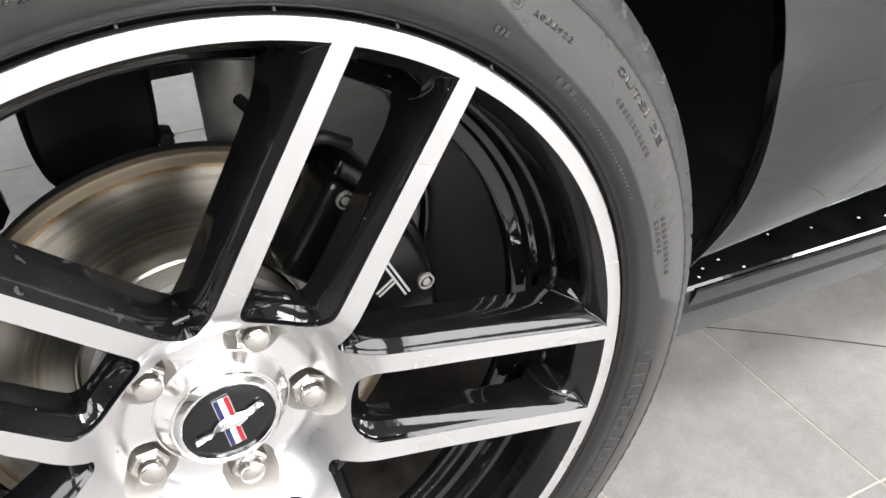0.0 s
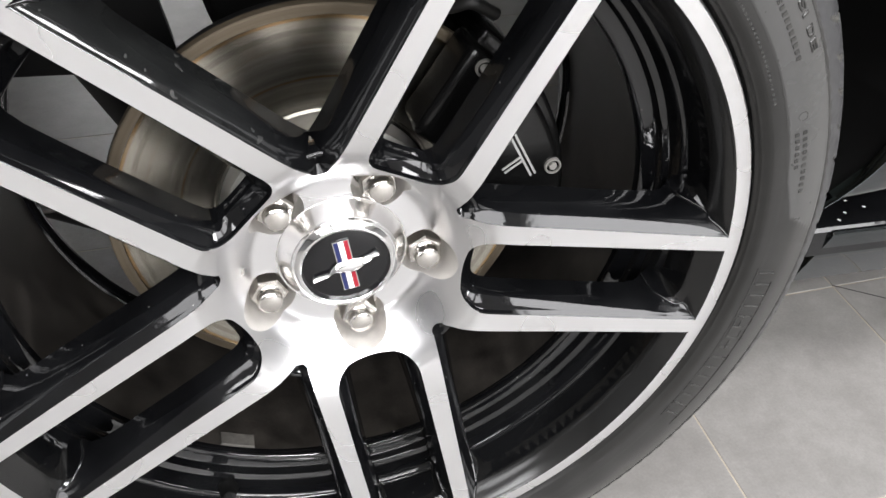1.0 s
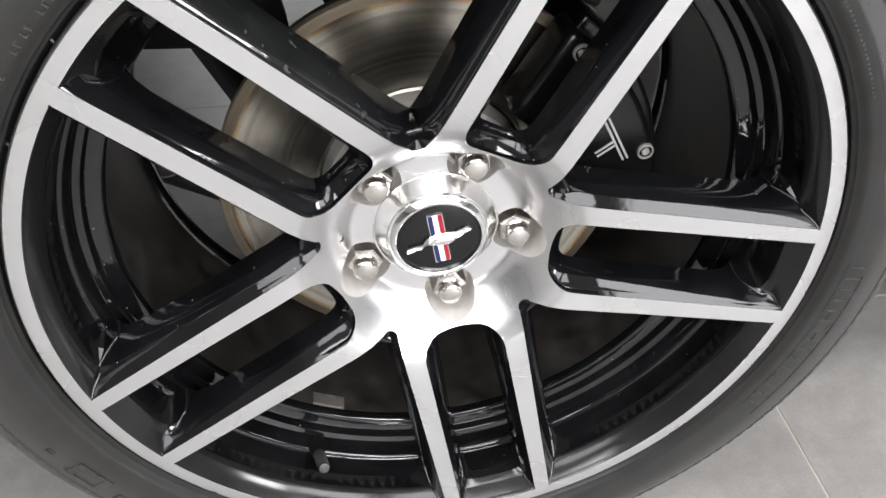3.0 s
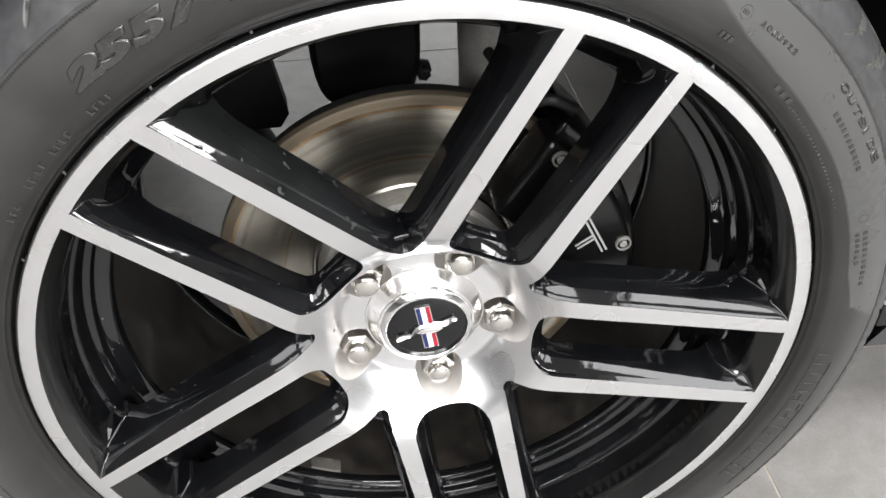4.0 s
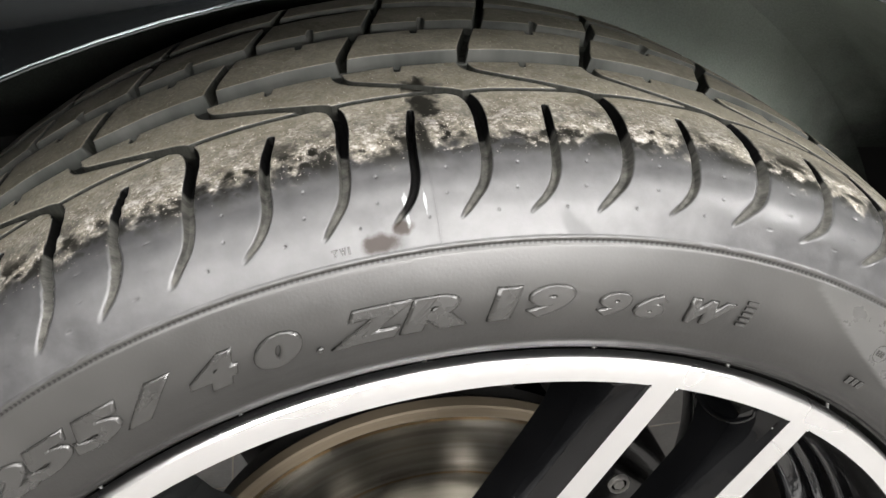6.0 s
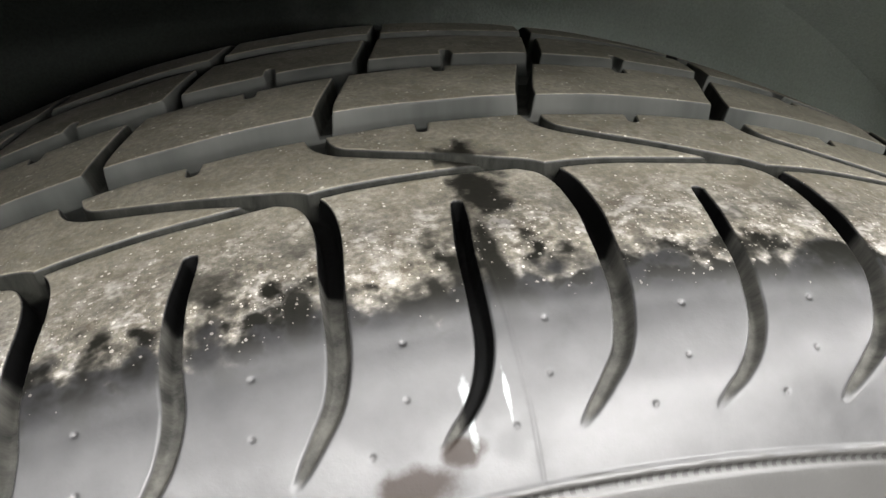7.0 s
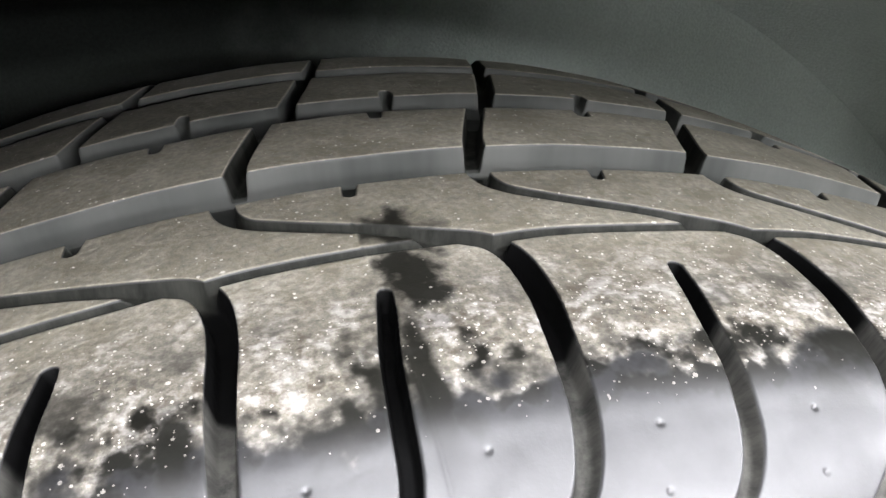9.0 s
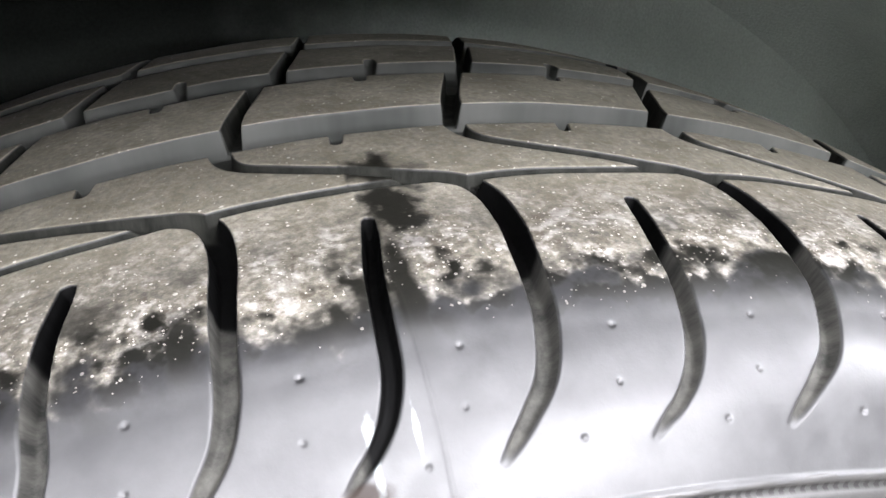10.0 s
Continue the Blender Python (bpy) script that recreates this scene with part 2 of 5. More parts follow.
    links.new(M("MULTIPLY", M("MULTIPLY", M("SUBTRACT", 1.0, M("MULTIPLY", inside, 0.92)), M("MULTIPLY", M("SUBTRACT", 1.0, M("MULTIPLY", smear, 0.75)), M("SUBTRACT", 1.0, M("MULTIPLY", M("MULTIPLY", wiped, span(nodes, links, across, 0.052, 0.064)), 0.7)))), 0.7), b.inputs["Specular IOR Level"])
    h = M("ADD", M("MULTIPLY", M("MULTIPLY_ADD", grit, 0.4, fine), M("MULTIPLY_ADD", mask, 0.9, 0.10)), M("MULTIPLY", spot, 0.9))
    bump(nodes, links, b, h, 0.7, 0.0004)
    return m


def machined(name, colour, rough, ring=2600.0, strength=0.12):
    """Turned aluminium: fine concentric tool marks round the axle."""
    m, nodes, links, b = material(name, colour, rough, 1.0)
    v = coords(nodes)
    sep = nodes.new("ShaderNodeSeparateXYZ")
    links.new(v, sep.inputs[0])
    zz = calc(nodes, links, "SUBTRACT", sep.outputs["Z"], HUB_Z)
    r = calc(nodes, links, "SQRT", calc(nodes, links, "ADD", calc(nodes, links, "MULTIPLY", sep.outputs["X"], sep.outputs["X"]), calc(nodes, links, "MULTIPLY", zz, zz)))
    one = nodes.new("ShaderNodeTexNoise")
    one.noise_dimensions = "1D"
    one.inputs["Scale"].default_value = ring
    one.inputs["Detail"].default_value = 2
    links.new(r, one.inputs["W"])
    blot = noise_node(nodes, links, v, 14, 1)
    links.new(ramp(nodes, links, blot, [(0.3, tuple(c * 0.97 for c in colour)), (0.7, colour)]), b.inputs["Base Color"])
    links.new(calc(nodes, links, "MULTIPLY_ADD", blot, rough * 0.24, c=rough * 0.88), b.inputs["Roughness"])
    if strength > 0:
        bump(nodes, links, b, one.outputs["Fac"], strength, 0.0001)
    tan = nodes.new("ShaderNodeTangent")
    tan.direction_type, tan.axis = "RADIAL", "Y"
    links.new(tan.outputs[0], b.inputs["Tangent"])
    b.inputs["Anisotropic"].default_value = 0.3 if strength > 0 else 0.0
    return m, nodes, links, b, r


def disc_steel():
    """Ground steel, worn to a low mirror, with rust in the rings that the pads miss."""
    m, nodes, links, b, r = machined("disc_steel", (0.40, 0.38, 0.34), 0.27, 900.0, 0.04)
    one = nodes.new("ShaderNodeTexNoise")
    one.noise_dimensions = "1D"
    one.inputs["Scale"].default_value = 260
    one.inputs["Detail"].default_value = 5
    links.new(r, one.inputs["W"])
    bands = ramp(nodes, links, one.outputs["Fac"], [(0.30, (0.25, 0.234, 0.198)), (0.5, (0.31, 0.293, 0.254)), (0.70, (0.37, 0.353, 0.312))])
    patch = noise_node(nodes, links, coords(nodes), 60, 5, 0.65)
    lip = calc(nodes, links, "GREATER_THAN", r, 0.1383)
    col = mix_colour(nodes, links, calc(nodes, links, "MULTIPLY", lip, 0.92), bands, (0.075, 0.058, 0.038))
    for place, width, share in ((0.1368, 0.0012, 0.9), (0.0975, 0.0007, 0.9), (0.1205, 0.0004, 0.25)):
        line = calc(nodes, links, "MULTIPLY", calc(nodes, links, "COMPARE", r, place, c=width), share)
        line = calc(nodes, links, "MULTIPLY", line, span(nodes, links, patch, 0.25, 0.5))
        col = mix_colour(nodes, links, line, col, (0.29, 0.185, 0.085))
    links.new(col, b.inputs["Base Color"])
    links.new(calc(nodes, links, "MULTIPLY_ADD", lip, -0.8, c=1.0), b.inputs["Metallic"])
    links.new(calc(nodes, links, "MULTIPLY_ADD", lip, -0.42, c=0.5), b.inputs["Specular IOR Level"])
    links.new(calc(nodes, links, "MULTIPLY_ADD", lip, 0.35, c=0.27), b.inputs["Roughness"])
    return m


def gloss_black(name="gloss_black", drops=False):
    m, nodes, links, b = material(name, (0.006, 0.006, 0.007), 0.07, 0.0, 0.5)
    v = coords(nodes)
    dust = nodes.new("ShaderNodeTexVoronoi")
    dust.inputs["Scale"].default_value = 190
    links.new(v, dust.inputs["Vector"])
    rare = nodes.new("ShaderNodeSeparateColor")
    links.new(dust.outputs["Color"], rare.inputs[0])
    spot = calc(nodes, links, "MULTIPLY", calc(nodes, links, "LESS_THAN", dust.outputs["Distance"], 0.085), calc(nodes, links, "GREATER_THAN", rare.outputs[0], 0.86))
    film = noise_node(nodes, links, v, 25, 4)
    col = ramp(nodes, links, film, [(0.35, (0.0022, 0.0023, 0.0026)), (0.75, (0.0058, 0.0060, 0.0065))])
    links.new(mix_colour(nodes, links, calc(nodes, links, "MULTIPLY", spot, 0.6), col, (0.4, 0.4, 0.38)), b.inputs["Base Color"])
    links.new(calc(nodes, links, "MULTIPLY_ADD", film, 0.06, c=0.025), b.inputs["Roughness"])
    if drops:
        place = nodes.new("ShaderNodeVectorMath")
        place.operation = "DOT_PRODUCT"
        place.inputs[1].default_value = (0.9857, 0.0, 0.1685)
        links.new(v, place.inputs[0])
        here = calc(nodes, links, "SUBTRACT", 1.0, span(nodes, links, place.outputs["Value"], HUB_Z * 0.1685 - 0.045, HUB_Z * 0.1685 - 0.008, True))
        haze = calc(nodes, links, "MULTIPLY", here, calc(nodes, links, "MULTIPLY_ADD", noise_node(nodes, links, v, 45, 3, 0.5), 0.6, c=0.0))
        col = mix_colour(nodes, links, haze, col, (0.020, 0.021, 0.020))
        wet = nodes.new("ShaderNodeTexVoronoi")
        wet.inputs["Scale"].default_value = 125
        shake = nodes.new("ShaderNodeVectorMath")
        shake.operation = "MULTIPLY_ADD"
        shake.inputs[1].default_value = (0.008, 0.008, 0.008)
        wobble = nodes.new("ShaderNodeTexNoise")
        wobble.inputs["Scale"].default_value = 160
        links.new(v, wobble.inputs["Vector"])
        links.new(wobble.outputs["Color"], shake.inputs[0])
        links.new(v, shake.inputs[2])
        links.new(shake.outputs[0], wet.inputs["Vector"])
        pick = nodes.new("ShaderNodeSeparateColor")
        links.new(wet.outputs["Color"], pick.inputs[0])
        size = calc(nodes, links, "MULTIPLY_ADD", pick.outputs[1], 0.14, c=0.16)
        mark = calc(nodes, links, "MULTIPLY", calc(nodes, links, "LESS_THAN", wet.outputs["Distance"], size), calc(nodes, links, "GREATER_THAN", pick.outputs[0], 0.62))
        mark = calc(nodes, links, "MULTIPLY", mark, here)
        tint = mix_colour(nodes, links, calc(nodes, links, "MULTIPLY", mark, 0.6), col, (0.060, 0.060, 0.058))
        links.new(tint, b.inputs["Base Color"])
    ripple = calc(nodes, links, "MULTIPLY_ADD", noise_node(nodes, links, v, 110, 2), 0.25, c=noise_node(nodes, links, v, 38, 2))
    bump(nodes, links, b, ripple, 0.10, 0.0020)
    return m


def floor_tile_stone():
    m, nodes, links, b = material("grey_stone_tile", (0.3, 0.3, 0.29), 0.45)
    v = coords(nodes, "Object")
    info = nodes.new("ShaderNodeObjectInfo")
    add = nodes.new("ShaderNodeVectorMath")
    links.new(v, add.inputs[0])
    links.new(info.outputs["Location"], add.inputs[1])
    v = add.outputs[0]
    big, mid, fine = noise_node(nodes, links, v, 7, 5, 0.6), noise_node(nodes, links, v, 40, 6, 0.65), noise_node(nodes, links, v, 350, 4)
    tone = calc(nodes, links, "ADD", calc(nodes, links, "MULTIPLY", big, 0.45), calc(nodes, links, "MULTIPLY_ADD", mid, 0.35, c=calc(nodes, links, "MULTIPLY", fine, 0.2)))
    tone = calc(nodes, links, "MULTIPLY_ADD", calc(nodes, links, "SUBTRACT", info.outputs["Random"], 0.5), 0.05, c=tone)
    links.new(ramp(nodes, links, tone, [(0.30, (0.125, 0.119, 0.112)), (0.5, (0.184, 0.177, 0.168)), (0.72, (0.255, 0.247, 0.236))]), b.inputs["Base Color"])
    links.new(calc(nodes, links, "MULTIPLY_ADD", mid, 0.25, c=0.30), b.inputs["Roughness"])
    bump(nodes, links, b, calc(nodes, links, "MULTIPLY_ADD", fine, 0.4, c=mid), 0.2, 0.0012)
    return m


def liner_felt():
    """Black felt; light on the crown of the arch is painted in as a paler zone."""
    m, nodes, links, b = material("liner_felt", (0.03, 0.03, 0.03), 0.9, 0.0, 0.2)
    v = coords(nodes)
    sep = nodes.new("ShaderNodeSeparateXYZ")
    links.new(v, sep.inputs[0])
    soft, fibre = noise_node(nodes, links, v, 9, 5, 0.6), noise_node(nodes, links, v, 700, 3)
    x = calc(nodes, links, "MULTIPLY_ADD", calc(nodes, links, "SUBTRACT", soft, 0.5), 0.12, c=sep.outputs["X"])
    # painted light: paler across the crown, fading to black at both ends
    lit_patch = calc(nodes, links, "MULTIPLY", span(nodes, links, x, -0.02, 0.12, True), calc(nodes, links, "SUBTRACT", 1.0, span(nodes, links, x, 0.28, 0.40, True)))
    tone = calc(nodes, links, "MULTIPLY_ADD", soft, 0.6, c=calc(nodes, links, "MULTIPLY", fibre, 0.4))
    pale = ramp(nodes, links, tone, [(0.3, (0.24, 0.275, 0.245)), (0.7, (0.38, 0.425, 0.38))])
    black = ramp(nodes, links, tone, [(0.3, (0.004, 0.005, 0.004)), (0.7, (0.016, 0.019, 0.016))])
    links.new(mix_colour(nodes, links, lit_patch, black, pale), b.inputs["Base Color"])
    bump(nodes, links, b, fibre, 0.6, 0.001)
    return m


def car_paint():
    m, nodes, links, b = material("dark_metallic_paint", (0.052, 0.062, 0.066), 0.10, 1.0)
    v = coords(nodes)
    flake = nodes.new("ShaderNodeTexVoronoi")
    flake.inputs["Scale"].default_value = 700
    links.new(v, flake.inputs["Vector"])
    rare = nodes.new("ShaderNodeSeparateColor")
    links.new(flake.outputs["Color"], rare.inputs[0])
    spot = calc(nodes, links, "MULTIPLY", calc(nodes, links, "LESS_THAN", flake.outputs["Distance"], 0.16), calc(nodes, links, "GREATER_THAN", rare.outputs[0], 0.985))
    links.new(mix_colour(nodes, links, spot, (0.036, 0.044, 0.049), (0.35, 0.37, 0.38)), b.inputs["Base Color"])
    b.inputs["Coat Weight"].default_value = 1.0
    b.inputs["Coat Roughness"].default_value = 0.03
    bump(nodes, links, b, noise_node(nodes, links, v, 500, 2), 0.03, 0.0004)
    return m


M_SIDE, M_LETTER, M_TREAD = sidewall_rubber(), sidewall_rubber("letter_rubber", 0.08, 0.06), tread_rubber()
M_FACE = machined("machined_aluminium", (0.66, 0.66, 0.665), 0.28, 900.0, 0.0)[0]
M_CONE = machined("polished_cone", (0.76, 0.75, 0.74), 0.20, 900.0, 0.03)[0]
M_DISC = disc_steel()
M_GLOSS, M_SPOTTED = gloss_black(), gloss_black("gloss_black_with_drops", True)
M_SATIN = grained("satin_black_paint", (0.008, 0.008, 0.0078), 0.16, scale=80, bump_strength=0.06)
M_DULL = grained("brake_dusted_black", (0.022, 0.0195, 0.0170), 0.34, scale=240, spread=0.95, bump_size=0.0006, bump_strength=0.25)
M_SILVER = grained("silver_lettering_paint", (0.30, 0.30, 0.29), 0.4, 0.2, scale=300, spread=0.06)
M_CHROME = grained("chrome", (0.80, 0.80, 0.80), 0.10, 1.0, scale=120, spread=0.06, bump_strength=0.05)
M_NUT = grained("polished_steel", (0.56, 0.54, 0.51), 0.17, 1.0, scale=150, spread=0.15, bump_strength=0.1)
M_BADGE = grained("badge_black", (0.004, 0.004, 0.0045), 0.12, spec=0.35, scale=200)
M_RED = grained("badge_red", (0.22, 0.008, 0.016), 0.25, scale=200, spread=0.1)
M_WHITE = grained("badge_white", (0.8, 0.8, 0.8), 0.25, scale=200, spread=0.05)
M_BLUE = grained("badge_blue", (0.009, 0.013, 0.065), 0.25, scale=200, spread=0.1)
M_PLASTIC = grained("black_plastic", (0.003, 0.003, 0.003), 0.6, spec=0.12, scale=120, bump_strength=0.5)
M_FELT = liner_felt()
M_CAST = grained("dark_cast_iron", (0.010, 0.0095, 0.009), 0.6, 0.3, scale=150, spread=0.4, bump_strength=0.6)
M_ALLOY = grained("dusty_cast_alloy", (0.32, 0.31, 0.29), 0.5, 0.6, scale=150, spread=0.3, bump_strength=0.5)
M_CALIPER = grained("caliper_black", (0.003, 0.003, 0.003), 0.22, spec=0.3, scale=120, spread=0.3, bump_strength=0.2)
M_WEIGHT = grained("lead_weight", (0.085, 0.08, 0.072), 0.55, 0.2, scale=500, spread=0.7, bump_strength=0.6)
M_CAP = grained("grey_rubber_cap", (0.022, 0.022, 0.022), 0.35, scale=200)
M_RECESS = grained("turned_recess", (0.72, 0.70, 0.67), 0.48, 0.75, scale=150, spread=0.08, bump_strength=0.1)
M_PIP = grained("glint_pale_whisker", (0.16, 0.16, 0.155), 0.35, scale=300)
M_FLECK = grained("dust_fleck", (0.5, 0.5, 0.48), 0.8, scale=200)
M_TILE = floor_tile_stone()
M_GROUT = grained("beige_grout", (0.30, 0.265, 0.215), 0.8, scale=200, bump_strength=0.5)
M_PAINT = car_paint()
M_CEILING = grained("grey_ceiling_paint", (0.55, 0.55, 0.55), 0.7, scale=30, spread=0.1)
M_WALL = grained("grey_wall_paint", (0.11, 0.11, 0.11), 0.7, scale=30, spread=0.04)
M_LIGHT_FRAME = grained("white_lamp_frame", (0.75, 0.75, 0.74), 0.5, scale=50, spread=0.05)


# ---- helpers for meshes ----
def part(name, bm, mat, parent=None, label="", smooth=None, recalc=True):
    """Links a bmesh as one mesh object. smooth: the angle in degrees under which edges shade smoothly."""
    if recalc:
        bmesh.ops.recalc_face_normals(bm, faces=bm.faces)
    if smooth is not None:
        for f in bm.faces:
            f.smooth = True
        for e in bm.edges:
            if len(e.link_faces) == 2 and e.calc_face_angle(0) > radians(smooth):
                e.smooth = False
    me = bpy.data.meshes.new(name)
    bm.to_mesh(me)
    bm.free()
    me.materials.append(mat)
    ob = new(name, me)
    ob.parent = parent
    return tagged(ob, label=label)


def empty(name, label, category, at=(0, 0, 0), group=""):
    ob = new(name)
    ob.location = at
    return tagged(ob, label, category, group)


def at_wheel(r, angle, y):
    """A point by its distance from the axle, degrees clockwise from the top, and depth behind the rim's face."""
    a = radians(angle)
    return Vector((r * math.sin(a), y, HUB_Z + r * math.cos(a)))


def lathe(points, segments=180, start=0.0, sweep=360.0):
    """A surface of revolution round the axle from (radius, depth) points."""
    bm = bmesh.new()
    closed = sweep >= 360
    n = segments if closed else segments + 1
    rings = [[bm.verts.new(at_wheel(r, start + sweep * i / segments, y)) for i in range(n)] for r, y in points]
    for a, b in zip(rings, rings[1:]):
        for i in range(segments):
            j = (i + 1) % n
            bm.faces.new((a[i], a[j], b[j], b[i]))
    return bm


def turned(bm, axis_point, axis, points, segments=24, phase=0.0):
    """Adds a solid of revolution to bm: (radius, height) points along an axis from a point."""
    axis = Vector(axis).normalized()
    side = axis.orthogonal().normalized()
    other = axis.cross(side)
    rings = []
    for r, h in points:
        if r < 1e-6:
            rings.append([bm.verts.new(Vector(axis_point) + axis * h)])
            continue
        rings.append([bm.verts.new(Vector(axis_point) + axis * h + (side * math.cos(2 * math.pi * i / segments + phase) + other * math.sin(2 * math.pi * i / segments + phase)) * r) for i in range(segments)])
    for a, b in zip(rings, rings[1:]):
        for i in range(segments):
            j = (i + 1) % segments
            if len(a) == 1 and len(b) == 1:
                continue
            if len(a) == 1:
                bm.faces.new((a[0], b[j], b[i]))
            elif len(b) == 1:
                bm.faces.new((a[i], a[j], b[0]))
            else:
                bm.faces.new((a[i], a[j], b[j], b[i]))
    return bm


def box(bm, x0, x1, y0, y1, z0, z1, bevel=0.0, m=None):
    made = bmesh.ops.create_cube(bm, size=1.0, matrix=Matrix.Translation(((x0 + x1) / 2, (y0 + y1) / 2, (z0 + z1) / 2)) @ Matrix.Diagonal((x1 - x0, y1 - y0, z1 - z0, 1)))
    vs = made["verts"]
    if bevel:
        es = list({e for v in vs for e in v.link_edges})
        bmesh.ops.bevel(bm, geom=es, offset=bevel, segments=2, affect="EDGES", profile=0.5)
    if m is not None:
        bm.transform(m)
    return bm


def spline(points, n):
    """n points along a smooth curve through the given ones."""
    p = np.array(points, float)
    q = np.vstack([2 * p[0] - p[1], p, 2 * p[-1] - p[-2]])
    out = []
    for t in np.linspace(0, len(p) - 1 - 1e-9, n):
        i, f = int(t), t - int(t)
        a, b, c, d = q[i:i + 4]
        out.append(0.5 * (2 * b + (c - a) * f + (2 * a - 5 * b + 4 * c - d) * f * f + (3 * b - a - 3 * c + d) * f ** 3))
    return np.array(out)


def tube(points, radius, segments=16, n=40):
    """A round bar along a smooth curve."""
    bm = bmesh.new()
    pts = [Vector(v) for v in spline(points, n)]
    rings = []
    for i, c in enumerate(pts):
        d = (pts[min(i + 1, n - 1)] - pts[max(i - 1, 0)]).normalized()
        s = d.cross(Vector((0.13, 0.2, 0.97))).normalized()
        o = d.cross(s)
        r = radius[0] + (radius[1] - radius[0]) * i / (n - 1) if isinstance(radius, tuple) else radius
        rings.append([bm.verts.new(c + (s * math.cos(2 * math.pi * k / segments) + o * math.sin(2 * math.pi * k / segments)) * r) for k in range(segments)])
    for a, b in zip(rings, rings[1:]):
        for k in range(segments):
            bm.faces.new((a[k], a[(k + 1) % segments], b[(k + 1) % segments], b[k]))
    bm.faces.new(rings[0][::-1])
    bm.faces.new(rings[-1])
    return bm


def grid_mesh(name, verts, rows, cols, mat, parent, track=None, wrap=False, label=""):
    """A mesh from a rows x cols array of points, with a vector stored at each point."""
    idx = np.arange(rows * cols).reshape(rows, cols)
    if wrap:
        idx = np.concatenate([idx, idx[:, :1]], axis=1)
    quads = np.stack([idx[:-1, :-1], idx[:-1, 1:], idx[1:, 1:], idx[1:, :-1]], axis=-1).reshape(-1, 4)
    me = bpy.data.meshes.new(name)
    me.vertices.add(rows * cols)
    me.vertices.foreach_set("co", verts.astype(np.float32).ravel())
    me.loops.add(quads.size)
    me.loops.foreach_set("vertex_index", quads.astype(np.int32).ravel())
    me.polygons.add(len(quads))
    me.polygons.foreach_set("loop_start", np.arange(0, quads.size, 4, dtype=np.int32))
    me.polygons.foreach_set("use_smooth", np.ones(len(quads), dtype=bool))
    me.update(calc_edges=True)
    if track is not None:
        at = me.attributes.new("track", "FLOAT_VECTOR", "POINT")
        at.data.foreach_set("vector", track.astype(np.float32).ravel())
    me.materials.append(mat)
    ob = new(name, me)
    ob.parent = parent
    return tagged(ob, label=label)


# ---- the showroom ----
def plain(name, x0, x1, y0, y1, z0, z1, mat, label, category):
    bm = bmesh.new()
    box(bm, x0, x1, y0, y1, z0, z1)
    return tagged(part(name, bm, mat), label, category, kind="structure")


floor = plain("floor", -6, 7, -13, 7, -0.10, -0.0007, M_GROUT, "grey stone tiled showroom floor with beige joints", "floor")
plain("ceiling", -6, 7, -13, 7, CEILING, CEILING + 0.1, M_CEILING, "plain light grey showroom ceiling", "ceiling")
plain("wall_south", -6, 7, -13.1, -13, -0.1, CEILING + 0.1, M_WALL, "plain grey showroom wall", "wall")
plain("wall_north", -6, 7, 7, 7.1, -0.1, CEILING + 0.1, M_WALL, "plain grey showroom wall", "wall")
plain("wall_west", -6.1, -6, -13.1, 7.1, -0.1, CEILING + 0.1, M_WALL, "plain grey showroom wall", "wall")
plain("wall_east", 7, 7.1, -13.1, 7.1, -0.1, CEILING + 0.1, M_WALL, "plain grey showroom wall", "wall")


def unseen_ceiling_light(x, y):
    thing = empty("unseen_ceiling_light", "flat white ceiling light panel in a thin frame, added and unseen", "lamp", (x, y, CEILING), "showroom ceiling lights")
    for dx, dy, sx, sy in ((0, LAMP_SIZE[1] / 2 + 0.02, LAMP_SIZE[0] + 0.08, 0.03), (0, -LAMP_SIZE[1] / 2 - 0.02, LAMP_SIZE[0] + 0.08, 0.03), (LAMP_SIZE[0] / 2 + 0.02, 0, 0.03, LAMP_SIZE[1]), (-LAMP_SIZE[0] / 2 - 0.02, 0, 0.03, LAMP_SIZE[1])):
        bm = bmesh.new()
        box(bm, dx - sx / 2, dx + sx / 2, dy - sy / 2, dy + sy / 2, -0.045, -0.002, 0.003)
        part("frame_bar", bm, M_LIGHT_FRAME, thing)
    return thing


# panels added over every assumed lamp, fill lamps included
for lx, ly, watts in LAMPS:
    unseen_ceiling_light(lx, ly)

TILE_X, TILE_Y, JOINT = 0.262, 0.281, 0.0018


# ---- tyre ----
# The outer half of the tyre's section: radius and depth; s runs along it in metres from the fullest part of the sidewall.
SECTION = [(0.2490, 0.0190), (0.2545, 0.0160), (0.2592, 0.0110), (0.2620, 0.0030), (0.2660, -0.0012), (0.272, -0.004), (0.290, -0.0055), (0.306, -0.001), (0.318, 0.0055), (0.3245, 0.011),
           (0.3297, 0.018), (0.3337, 0.025), (0.3365, 0.038), (0.3375, 0.052), (0.3405, 0.09), (0.3415, 0.122), (0.3405, 0.154), (0.3375, 0.19),
           (0.333, 0.215), (0.318, 0.238), (0.290, 0.250), (0.262, 0.243), (0.249, 0.228)]
fine_section = spline(SECTION, 1200)
run = np.concatenate([[0], np.cumsum(np.hypot(*np.diff(fine_section, axis=0).T))])
run -= run[np.argmin(np.abs(fine_section[:400, 0] - 0.290))]
tangent = np.gradient(fine_section, run, axis=0)
